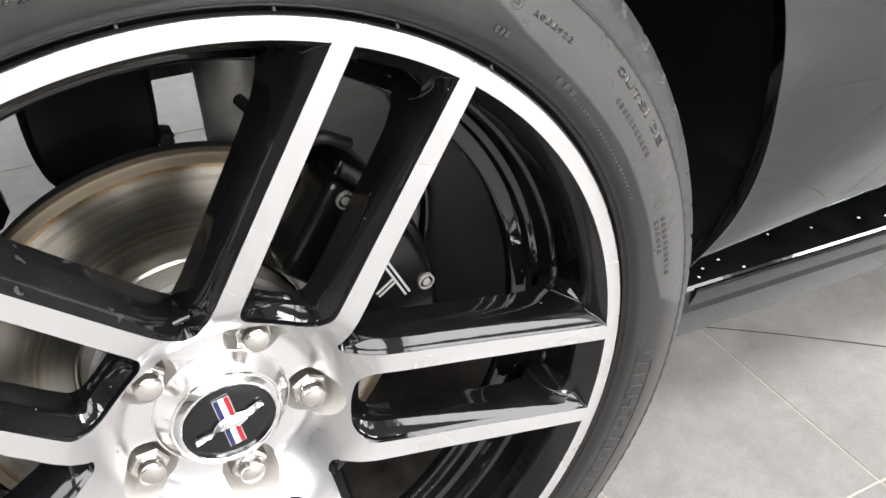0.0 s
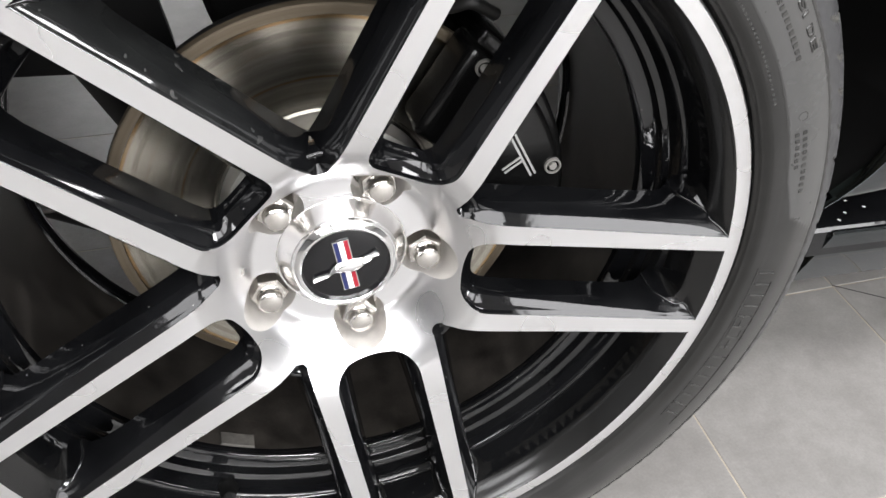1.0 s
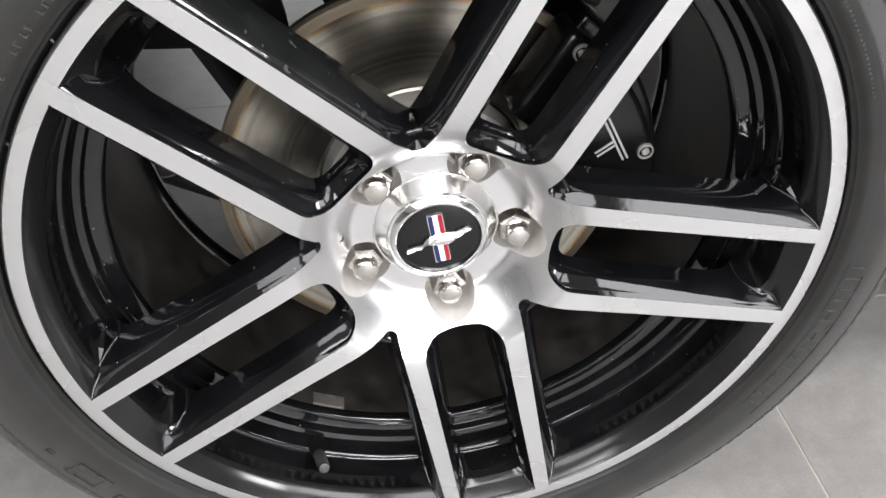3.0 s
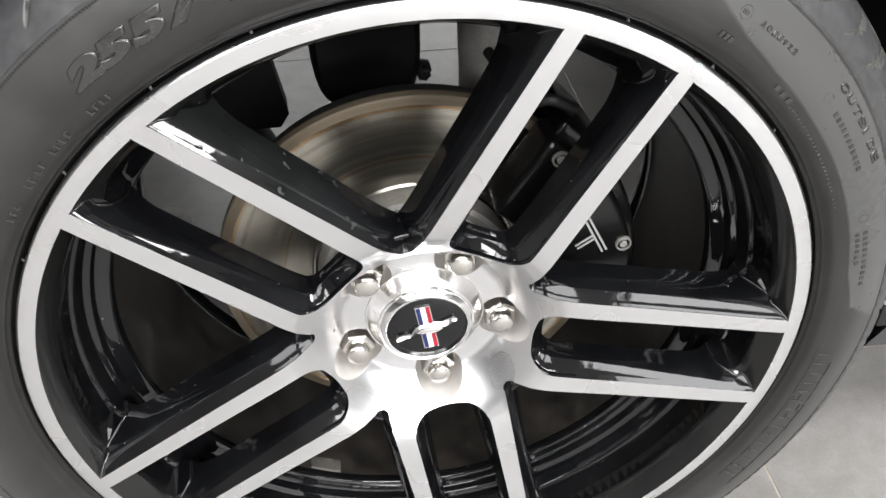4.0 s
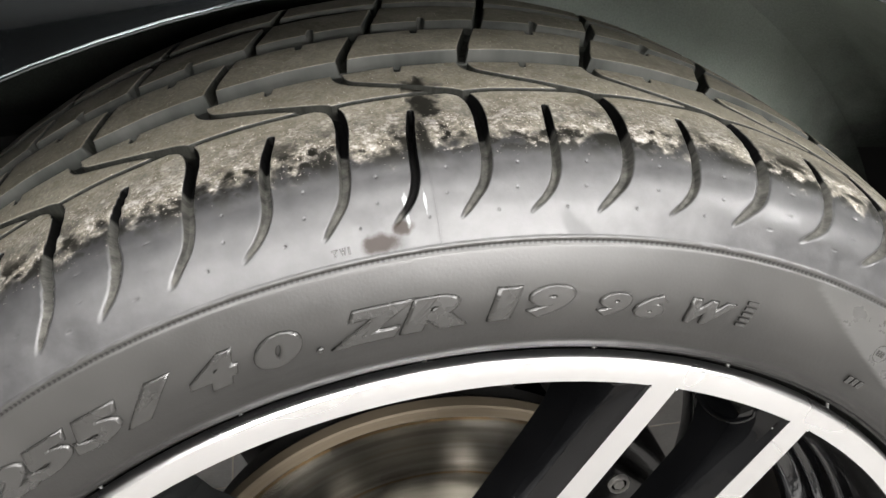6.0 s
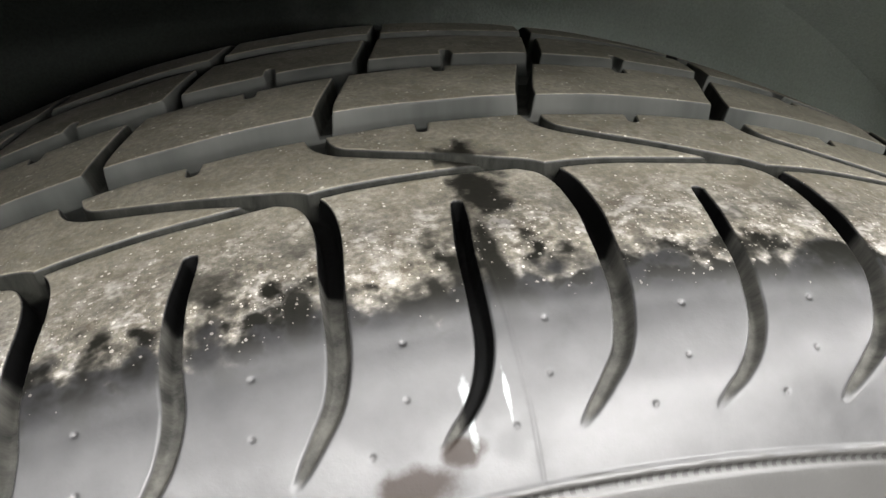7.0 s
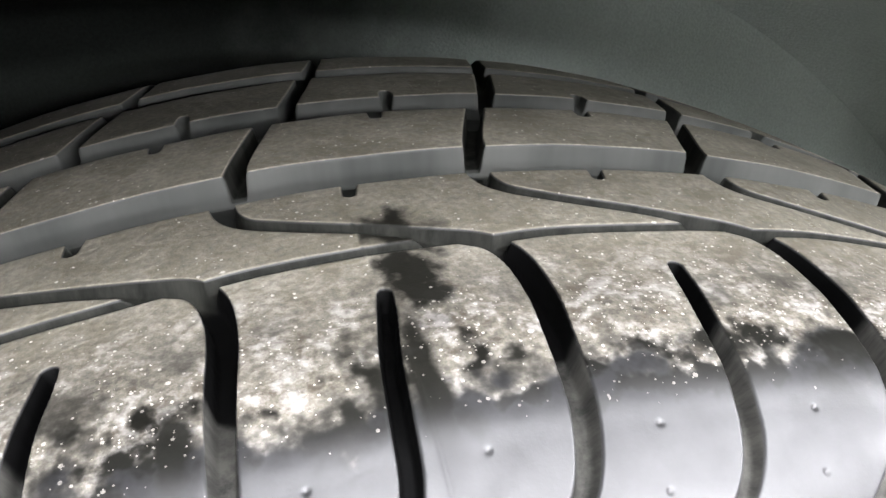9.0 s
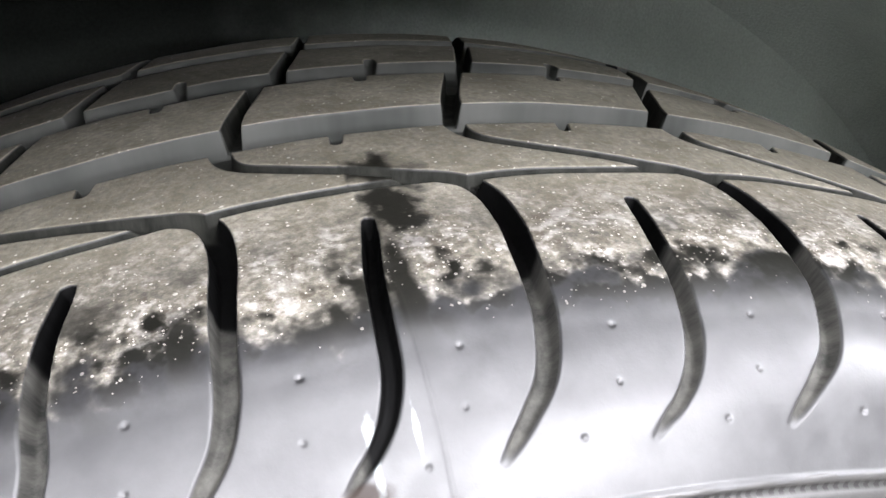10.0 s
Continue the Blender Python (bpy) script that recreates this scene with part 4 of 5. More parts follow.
def open_pocket(loop, angle, steps, parent, names):
    """The walls of an opening: from the face's edge inwards in steps of (depth, inset at the side near the hub, at the side near the rim, at the rim).
    A spoke is shallow along its length and deepens in a cove where it meets the barrel."""
    if area_sign(loop) > 0:
        loop = loop[::-1]
    rings = []
    for depth, near, far, rim, slope, web in steps:
        amounts = []
        for x, d, k in loop:
            r = math.hypot(x, d)
            t = min(1, max(0, (r - 0.075) / (LIP_IN - 0.075)))
            amounts.append(rim if k == "rim" else near + (far - near) * t + web * max(0, (t - 0.80) / 0.20) ** 2)
        flat = inset(loop, amounts)
        for _ in range(8 if depth > 0.016 else 0):
            flat = [flat[i] * 0.5 + (flat[i - 1] + flat[(i + 1) % len(flat)]) * 0.25 for i in range(len(flat))]
        ring = []
        for (x, d, k), q in zip(loop, flat):
            gx, gz = turn2(q.x, q.y, angle)
            r = math.hypot(x, d)
            cove = 1.0 if k == "rim" else 0.42 + 0.58 * smooth01(np.array((r - 0.205) / (LIP_IN - 0.205))).item()
            ring.append(Vector((gx, face_y(max(r, 0.085)) * slope + (face_y(r) - face_y(max(r, 0.085))) * (1 if depth < 0.01 else 0.6) + depth if depth < 0.018 else face_y(max(r, 0.085)) * slope + 0.018 + (depth - 0.018) * cove, HUB_Z + gz)))
        rings.append(ring)
    for kind, name, mat in names:
        bm = bmesh.new()
        n = len(loop)
        vs = [[bm.verts.new(q) for q in ring] for ring in rings]
        for p, q in zip(vs, vs[1:]):
            for i in range(n):
                j = (i + 1) % n
                edge_kind = "rim" if loop[i][2] == "rim" and loop[j][2] == "rim" else "side"
                if edge_kind == kind:
                    bm.faces.new((p[i], p[j], q[j], q[i]))
        bmesh.ops.delete(bm, geom=[v for v in bm.verts if not v.link_faces], context="VERTS")
        part(name, bm, mat, parent, smooth=32)
    # rounded ridges where the walls run into the barrel, down from the lip's corners
    for i in range(len(loop)):
        j = (i + 1) % len(loop)
        if loop[i][2] != loop[j][2]:
            k = i if loop[i][2] == "rim" else j
            side = 1 if loop[(k + 1) % len(loop)][2] == "side" else -1
            line = [rings[0][k], rings[2][k], rings[4][k]] + [rings[q][(k + side) % len(loop)] for q in range(5, len(rings) - 2)] + [rings[q][(k + side * 2) % len(loop)] for q in range(len(rings) - 2, len(rings))]
            part("ridge", tube([tuple(q) for q in line], (0.0007, 0.0016), 8, 24), M_GLOSS, parent, smooth=60)


def planar(outer, holes, dots, inside, height, name, mat, parent, label=""):
    """A face filled between outlines, with the height of each point from its distance to the axle."""
    from mathutils.geometry import delaunay_2d_cdt
    verts, edges = [], []
    for loop in [outer] + holes:
        k = len(verts)
        verts += [Vector(p) for p in loop]
        edges += [(k + i, k + (i + 1) % len(loop)) for i in range(len(loop))]
    verts += [Vector(p) for p in dots]
    vo, eo, fo, *_ = delaunay_2d_cdt(verts, edges, [], 0, 1e-6)
    bm = bmesh.new()
    vs = [bm.verts.new((p.x, height(math.hypot(p.x, p.y)), HUB_Z + p.y)) for p in vo]
    for f in fo:
        c = sum((vo[i] for i in f), Vector((0, 0))) / 3
        if inside(c):
            bm.faces.new([vs[i] for i in f])
    bmesh.ops.delete(bm, geom=[v for v in bm.verts if not v.link_faces], context="VERTS")
    for f in bm.faces:
        f.normal_update()
        if f.normal.y > 0:
            f.normal_flip()
    ob = part(name, bm, mat, parent, label, smooth=180, recalc=False)
    # true normals of the turned surface, whatever the triangles
    normals = []
    for v in ob.data.vertices:
        x, z = v.co.x, v.co.z - HUB_Z
        r = math.hypot(x, z)
        slope = (height(r + 0.0004) - height(r - 0.0004)) / 0.0008
        normals.append(Vector((slope * x / r, -1, slope * z / r)).normalized())
    ob.data.normals_split_custom_set_from_vertices(normals)
    return ob


def in_loop(p, loop):
    hit = False
    for (x0, y0), (x1, y1) in zip(loop, loop[1:] + loop[:1]):
        if (y0 > p.y) != (y1 > p.y) and p.x < (x1 - x0) * (p.y - y0) / (y1 - y0) + x0:
            hit = not hit
    return hit


def gusset(angle):
    """The web in the corner between two spokes: a sunk flat with a rounded crest, dropping off towards the opening."""
    bm = bmesh.new()
    rows = []
    for d, y, share in ((0.0775, 0.0312, 1.0), (0.0795, 0.0328, 1.0), (0.0830, 0.0322, 0.98), (0.0862, 0.0302, 0.97), (0.0877, 0.0291, 0.96), (0.0888, 0.0286, 0.96), (0.0898, 0.0289, 0.96), (0.0906, 0.0302, 0.97), (0.0910, 0.0380, 1.0), (0.0912, 0.0540, 1.05)):
        half = max(0.0012, (d * math.sin(radians(36)) - 0.0430) / math.cos(radians(36)) + 0.0008) * share
        row = []
        for u, lift in ((-1, 0.0), (-0.86, 0.0), (-0.62, 0.0), (0.0, 0.0), (0.62, 0.0), (0.86, 0.0), (1, 0.0)):
            gx, gz = turn2(half * u, d + 0.0012 * (1 - u * u), angle)
            row.append(bm.verts.new((gx, y - 0.0012 * max(0.0, (abs(u) - 0.7) / 0.3), HUB_Z + gz)))
        rows.append(row)
    for p, q in zip(rows, rows[1:]):
        for i in range(len(p) - 1):
            bm.faces.new((p[i], p[i + 1], q[i + 1], q[i]))
    part("gusset", bm, M_GLOSS, rim, smooth=50)


slot, vee = slot_outline(), vee_outline()
NUT_R, HOLE, NUT_A = 0.0554, 0.0176, 26.7
rim = part("rim", lathe([(0.2475, 0.232), (0.2440, 0.224), (0.2360, 0.222), (0.2135, 0.205), (0.2115, 0.120), (0.2126, 0.0740)], 144), M_DULL, wheel, "alloy wheel rim with a brake-dusted barrel", smooth=30)
part("rear_bead", lathe([(0.2131, 0.1990), (0.2112, 0.1996), (0.2104, 0.2006), (0.2101, 0.2020), (0.2098, 0.2130), (0.2104, 0.2146), (0.2120, 0.2152), (0.2200, 0.2158)], 144), M_GLOSS, rim, "black rounded bead at the rim's rear edge", smooth=30)
part("barrel_ring", lathe([(0.2126, 0.0740), (0.2129, 0.0695), (0.2136, 0.0678), (0.2148, 0.0669), (0.2165, 0.0665), (0.2222, 0.0656), (0.2236, 0.0649), (0.2243, 0.0636), (0.2250, 0.0602), (0.2256, 0.0591), (0.2268, 0.0585), (0.2288, 0.0580), (0.2298, 0.0574), (0.2303, 0.0562), (0.2328, 0.0464), (0.2334, 0.0454), (0.2344, 0.0448), (0.2354, 0.0444), (0.2362, 0.0437), (0.2366, 0.0424), (0.2379, 0.0170)], 180), M_GLOSS, rim, "gloss black stepped barrel", smooth=30)
part("flange", lathe([(LIP_OUT, 0.0), (0.2574, 0.0006), (0.2580, 0.0018), (0.2580, 0.0060), (0.2530, 0.0110), (0.2470, 0.0160)], 240), M_FACE, rim, smooth=30)
# wall steps: depth, inset at the side near the hub, near the lip, at the lip, and share of the face's own slope
VEE_STEPS = [(0.0, 0, 0, 0, 1, 0), (0.0003, 0.0003, 0.0003, 0.0004, 1, 0), (0.0016, 0.0010, 0.0010, 0.0010, 1, 0), (0.0024, 0.0017, 0.0017, 0.0016, 1, 0), (0.0060, 0.0045, 0.0045, 0.0040, 1, 0), (0.0105, 0.0071, 0.0071, 0.0068, 1, 0), (0.0160, 0.0089, 0.0089, 0.0090, 1, 0.0003), (0.028, 0.0098, 0.0096, 0.0090, 0.85, 0.003), (0.044, 0.0106, 0.0100, 0.0080, 0.75, 0.010), (0.058, 0.0118, 0.0104, 0.0080, 0.7, 0.020)]
SLOT_STEPS = [(0.0, 0, 0, 0, 1, 0), (0.0003, 0.0003, 0.0003, 0.0004, 1, 0), (0.0034, 0.0012, 0.0010, 0.0018, 1, 0), (0.0040, 0.0019, 0.0015, 0.0022, 1, 0), (0.0118, 0.0084, 0.0032, 0.0062, 1, 0), (0.0126, 0.0088, 0.0035, 0.0069, 1, 0), (0.017, 0.0092, 0.0038, 0.0096, 0.95, 0), (0.034, 0.0104, 0.0046, 0.0085, 0.8, 0.004), (0.052, 0.0118, 0.0055, 0.0080, 0.6, 0.012)]
holes2 = []
for k in range(5):
    holes2.append([turn2(x, d, PAIR + 72 * k) for x, d, _ in slot])
    holes2.append([turn2(x, d, PAIR + 36 + 72 * k) for x, d, _ in vee])
    open_pocket(slot, PAIR + 72 * k, SLOT_STEPS, rim, (("side", "slot_wall", M_GLOSS), ("rim", "bevel", M_SATIN)))
    open_pocket(vee, PAIR + 36 + 72 * k, VEE_STEPS, rim, (("side", "spoke_wall", M_SPOTTED if k == 4 else M_GLOSS), ("rim", "bevel", M_SATIN)))
    gusset(PAIR + 36 + 72 * k)
nut_holes = [[turn2(HOLE * math.sin(t), NUT_R + HOLE * math.cos(t), NUT_A + 72 * k) for t in np.linspace(0, 2 * math.pi, 32, endpoint=False)] for k in range(5)]
circle = lambda r, n: [(r * math.sin(2 * math.pi * i / n), r * math.cos(2 * math.pi * i / n)) for i in range(n)]
FACE_IN = 0.0425
off_holes = lambda p: all((Vector(p) - Vector(turn2(0, NUT_R, NUT_A + 72 * k))).length > HOLE + 0.0008 for k in range(5))
dots = [p for r, n in ((0.0445, 96), (0.0470, 96), (0.0500, 100), (0.0530, 100), (0.0555, 110), (0.0572, 120), (0.0585, 130), (0.0597, 140), (0.0610, 140), (0.0624, 140), (0.0640, 140), (0.0656, 140), (0.0672, 140), (0.0690, 140), (0.0708, 140), (0.0728, 140), (0.0750, 140), (0.0775, 140), (0.0800, 140), (0.0828, 130), (0.0856, 120), (0.0885, 110), (0.092, 110), (0.096, 110), (0.1, 110), (0.106, 100), (0.115, 90), (0.13, 80), (0.15, 70), (0.17, 60), (0.21, 60), (0.2505, 120), (0.2535, 120)) for p in circle(r, n) if off_holes(p) and not any(in_loop(Vector(p), h) for h in holes2)]
planar(circle(LIP_OUT, 240), holes2 + nut_holes + [circle(FACE_IN, 96)], dots, lambda p: FACE_IN < p.length < LIP_OUT + 1e-5 and not any(in_loop(p, h) for h in holes2 + nut_holes), face_y, "spoke_face", M_FACE, rim, "bright machined twin-spoke face with a turned hub bowl")
for k in range(5):
    loop = nut_holes[k]
    bm = bmesh.new()
    top = [bm.verts.new((x, face_y(math.hypot(x, z)), HUB_Z + z)) for x, z in loop]
    low = [bm.verts.new((x, 0.0715, HUB_Z + z)) for x, z in loop]
    for i in range(32):
        bm.faces.new((top[i], top[(i + 1) % 32], low[(i + 1) % 32], low[i]))
    bm.faces.new(low)
    part("nut_recess", bm, M_RECESS, rim, smooth=40)
part("hub_boss", lathe([(0.0425, 0.0512), (0.0420, 0.0516), (0.0414, 0.0510), (0.0352, 0.0416), (0.0347, 0.0408), (0.0335, 0.0404)], 96), M_CONE, rim, smooth=25)


def lug_nut(angle):
    c = at_wheel(NUT_R, angle, 0.0690)
    bm = bmesh.new()
    turned(bm, c, (0, -1, 0), [(0.0130, -0.0075), (0.0138, -0.0065), (0.0138, 0.0005), (0.0122, 0.0025)], 32)
    nut = part("lug_nut", bm, M_NUT, wheel, "polished steel wheel nut", smooth=40)
    bm = bmesh.new()
    ph = radians(random.uniform(0, 60))
    turned(bm, c, (0, -1, 0), [(0.0116, 0.0005), (0.0126, 0.0020), (0.0126, 0.0186), (0.0114, 0.0204), (0.0090, 0.0210)], 6, ph)
    part("hex", bm, M_NUT, nut)
    bm = bmesh.new()
    turned(bm, c, (0, -1, 0), [(0.0092, 0.0180), (0.0092, 0.0212), (0.0086, 0.0218), (0.0083, 0.0220), (0.0083, 0.0272), (0.0079, 0.0280), (0.0070, 0.0286), (0.0, 0.0306)], 36)
    part("stud_cap", bm, M_NUT, nut, smooth=12)


for k in range(5):
    lug_nut(NUT_A + 72 * k)

cap = part("centre_cap", lathe([(0.0344, 0.0420), (0.0344, 0.0398), (0.0340, 0.0386), (0.0330, 0.0375), (0.0308, 0.0357), (0.0299, 0.0352), (0.0290, 0.0353), (0.0284, 0.0359), (0.0281, 0.0370), (0.0279, 0.0380)], 96), M_CHROME, wheel, "chrome-ringed black centre cap with tricolour bars", smooth=40)
bm = bmesh.new()
turned(bm, (0, 0.0383, HUB_Z), (0, -1, 0), [(0.0290, 0), (0.0277, 0.0008), (0.020, 0.0014), (0.010, 0.0018), (0.0, 0.0019)], 72)
part("disc_face", bm, M_BADGE, cap, smooth=40)
TILT = -9.0


def badge_bar(x0, x1, z0, z1, y0, y1, mat, name):
    bm = bmesh.new()
    box(bm, x0, x1, y0, y1, z0, z1, 0.0003, pose(0, 0, HUB_Z, 0, TILT, 0))
    part(name, bm, mat, cap)


badge_bar(-0.0053, 0.0053, 0.0034, 0.0212, 0.0355, 0.0381, M_CHROME, "bar_frame")
badge_bar(-0.0053, 0.0053, -0.0182, -0.0034, 0.0355, 0.0381, M_CHROME, "bar_frame")
for z0, z1 in ((0.0039, 0.0207), (-0.0177, -0.0039)):
    badge_bar(-0.0047, -0.0018, z0, z1, 0.0351, 0.0365, M_BLUE, "blue_stripe")
    badge_bar(-0.0016, 0.0016, z0, z1, 0.0351, 0.0365, M_WHITE, "white_stripe")
    badge_bar(0.0018, 0.0047, z0, z1, 0.0351, 0.0365, M_RED, "red_stripe")
# the maker's mark: a plain wavy chrome shape across the bars
wave_pts = [(-0.0245, -0.0062, 0.0012), (-0.0190, -0.0046, 0.0016), (-0.0140, -0.0034, 0.0013), (-0.0095, -0.0006, 0.0030), (-0.0030, 0.0008, 0.0052), (0.0040, 0.0006, 0.0058), (0.0105, 0.0018, 0.0042), (0.0160, 0.0044, 0.0028), (0.0205, 0.0074, 0.0020), (0.0235, 0.0082, 0.0008)]
line = spline(wave_pts, 36) * 0.9
bm = bmesh.new()
rows = []
for x, z, w in line:
    rows.append([bm.verts.new(pose(0, 0, HUB_Z, 0, TILT + 6, 0) @ Vector((x, yy, z + dz * w))) for dz, yy in ((-1, 0.0359), (-0.8, 0.0339), (0.0, 0.0325), (0.8, 0.0339), (1, 0.0359))])
for p, q in zip(rows, rows[1:]):
    for i in range(4):
        bm.faces.new((p[i], p[i + 1], q[i + 1], q[i]))
part("wavy_mark", bm, M_CHROME, cap, smooth=50)

# valve
foot = at_wheel(0.2360, -155.0, 0.052)
tip = at_wheel(0.2150, -154.4, 0.012)
bm = bmesh.new()
turned(bm, foot, tip - foot, [(0.0, -0.004), (0.0088, -0.004), (0.0088, 0.004), (0.0062, 0.0075), (0.0050, 0.016), (0.0, 0.016)], 24)
valve = part("valve_stem", bm, M_PLASTIC, wheel, "black rubber tyre valve with ribbed cap", smooth=35)
bm = bmesh.new()
turned(bm, foot, tip - foot, [(0.0, 0.015), (0.0045, 0.015), (0.0047, 0.017), (0.0047, 0.040), (0.0038, 0.0425), (0.0, 0.0430)], 36)
axis = (tip - foot).normalized()
for i, v in enumerate(bm.verts):
    off = (v.co - foot) - axis * (v.co - foot).dot(axis)
    if off.length > 0.004 and i % 2:
        v.co -= off * 0.13
part("valve_cap", bm, M_CAP, valve, "grey ribbed valve cap", smooth=10)
# balance weights stuck in the barrel
bm = lathe([(0.2126, 0.0745), (0.2108, 0.0750), (0.2106, 0.0862), (0.2124, 0.0867)], 10, -159.4, 7.2)
part("balance_weight", bm, M_WEIGHT, rim, "grey balance weight", smooth=20)

# ---- brake ----
disc = part("brake_disc", lathe([(0.0735, 0.1050), (0.0752, 0.1064), (0.0766, 0.1066), (0.0774, 0.1054), (0.1374, 0.1054), (0.1380, 0.1050), (0.1440, 0.1050), (0.1452, 0.1058), (0.1452, 0.1130), (0.1400, 0.1136)], 180), M_DISC, None, smooth=25)
part("inner_plate", lathe([(0.1400, 0.1136), (0.1380, 0.1190), (0.1412, 0.1196), (0.1412, 0.1290), (0.10, 0.1295)], 120), M_CAST, disc, "dark inner disc plate", smooth=25)
tagged(disc, "worn steel brake disc with rusty edge", "brake disc")
part("hat", lathe([(0.0200, 0.0860), (0.0690, 0.0860), (0.0720, 0.0885), (0.0735, 0.1050)], 120), M_ALLOY, disc, "dull grey disc hat", smooth=30)
shield = part("dust_shield", lathe([(0.080, 0.142), (0.1240, 0.142), (0.1242, 0.1438), (0.080, 0.144)], 90, -100, 200), M_PLASTIC, None, smooth=30)
part("rolled_edge", lathe([(0.1243, 0.142), (0.1262, 0.1400), (0.1275, 0.1370), (0.1285, 0.1372), (0.1270, 0.1410), (0.1245, 0.1440)], 90, -100, 200), M_PLASTIC, shield, smooth=30)
tagged(shield, "black brake dust shield behind the disc", "dust shield")


def arc_block(r0, r1, a0, a1, y0, y1, bevel, n=24):
    bm = bmesh.new()
    loop = [at_wheel(r1, a0 + (a1 - a0) * i / n, 0) for i in range(n + 1)] + [at_wheel(r0, a1 - (a1 - a0) * i / n, 0) for i in range(n + 1)]
    front, back = [bm.verts.new((p.x, y0, p.z)) for p in loop], [bm.verts.new((p.x, y1, p.z)) for p in loop]
    bm.faces.new(front)
    bm.faces.new(back[::-1])
    m = len(loop)
    for i in range(m):
        bm.faces.new((front[i], front[(i + 1) % m], back[(i + 1) % m], back[i]))
    bmesh.ops.recalc_face_normals(bm, faces=bm.faces)
    sharp = [e for e in bm.edges if len(e.link_faces) == 2 and e.calc_face_angle(0) > radians(50)]
    bmesh.ops.bevel(bm, geom=sharp, offset=bevel, segments=3, affect="EDGES", profile=0.5)
    return bm


caliper = part("brake_caliper", arc_block(0.088, 0.1555, 34, 101, 0.0640, 0.1000, 0.006), M_CALIPER, None, smooth=50)
tagged(caliper, "glossy black brake caliper with silver lettering over the disc", "brake caliper")
part("bridge", arc_block(0.1490, 0.1640, 38, 98, 0.0850, 0.1600, 0.004), M_CALIPER, caliper, smooth=50)
part("inner_body", arc_block(0.090, 0.1600, 34, 101, 0.1360, 0.1750, 0.006), M_CALIPER, caliper, smooth=50)


def caliper_strip(p, q, width, off):
    a, b = Vector((p[0], 0.0634, HUB_Z + p[1])), Vector((q[0], 0.0634, HUB_Z + q[1]))
    d = (b - a).normalized()
    n = d.cross(Vector((0, 1, 0)))
    bm = bmesh.new()
    pts = [a + n * (off - width), a + n * (off + width), b + n * (off + width), b + n * (off - width)]
    lo, hi = [bm.verts.new(v + Vector((0, 0.001, 0))) for v in pts], [bm.verts.new(v) for v in pts]
    bm.faces.new(hi)
    for i in range(4):
        bm.faces.new((lo[i], lo[(i + 1) % 4], hi[(i + 1) % 4], hi[i]))
    part("lettering_bar", bm, M_SILVER, caliper, "thin silver bar")


for off in (-0.0016, 0.0016):
    caliper_strip((0.1130, 0.0680), (0.1315, 0.0320), 0.00075, off)
    caliper_strip((0.1222, 0.0452), (0.1105, 0.0372), 0.00075, off)
for x, z in ((0.1447, 0.0370), (0.0935, 0.1135), (0.1495, 0.0030)):
    bm = bmesh.new()
    turned(bm, (x, 0.0655, HUB_Z + z), (0, -1, 0), [(0.0058, 0), (0.0058, 0.0030), (0.0054, 0.0036), (0.0046, 0.0036), (0.0043, 0.0022)], 24)
    pin = part("pin", bm, M_ALLOY, caliper, "grey caliper pin", smooth=40)
    bm = bmesh.new()
    turned(bm, (x, 0.0655, HUB_Z + z), (0, -1, 0), [(0.0030, 0), (0.0030, 0.0032), (0.0026, 0.0036), (0.0, 0.0036)], 6)
    part("pin_head", bm, M_ALLOY, pin)
bm = tube([(0.060, 0.150, HUB_Z + 0.150), (0.075, 0.100, HUB_Z + 0.140), (0.090, 0.085, HUB_Z + 0.146), (0.108, 0.090, HUB_Z + 0.135)], 0.004, 12)
part("bridge_pipe", bm, M_CAST, caliper, "dark curved brake pipe", smooth=60)

# ---- suspension ----
knuckle = empty("steering_knuckle", "dark cast steering knuckle behind the disc", "suspension", (0, 0.17, HUB_Z))
knuckle.location = (0, 0, 0)
bm = bmesh.new()
turned(bm, (0, 0.145, HUB_Z), (0, 1, 0), [(0.0, 0), (0.062, 0), (0.060, 0.03), (0.045, 0.07), (0.0, 0.07)], 32)
part("hub_carrier", bm, M_CAST, knuckle, smooth=40)
bm = bmesh.new()
rings = []
for y, grow in ((0.222, 0.86), (0.230, 0.97), (0.245, 1.0), (0.275, 1.0), (0.290, 0.92)):
    ring = []
    for t in np.linspace(0, 2 * math.pi, 40, endpoint=False):
        cx, cz = math.copysign(abs(math.cos(t)) ** 0.5, math.cos(t)), math.copysign(abs(math.sin(t)) ** 0.5, math.sin(t))
        ring.append(bm.verts.new((-0.0215 + 0.0445 * cx * grow, y, HUB_Z + 0.153 + 0.087 * cz * grow)))
    rings.append(ring)
for p, q in zip(rings, rings[1:]):
    for i in range(40):
        bm.faces.new((p[i], p[(i + 1) % 40], q[(i + 1) % 40], q[i]))
bm.faces.new(rings[0][::-1])
bm.faces.new(rings[-1])
part("upright", bm, M_PLASTIC, knuckle, smooth=50)
for x, z, r in ((-0.046, 0.098, 0.007), (-0.040, 0.086, 0.006), (0.024, 0.092, 0.006)):
    bm = bmesh.new()
    turned(bm, (x, 0.245, HUB_Z + z), (0, -1, 0), [(r * 1.3, 0), (r * 1.3, 0.004), (r, 0.006), (r, 0.014), (r * 0.7, 0.016), (0, 0.016)], 6)
    part("clamp_bolt", bm, M_CAST, knuckle)
bm = tube([(0.0, 0.175, HUB_Z - 0.03), (-0.01, 0.18, HUB_Z - 0.09), (-0.01, 0.19, HUB_Z - 0.14)], (0.03, 0.022), 16)
part("lower_arm", bm, M_CAST, knuckle, smooth=60)
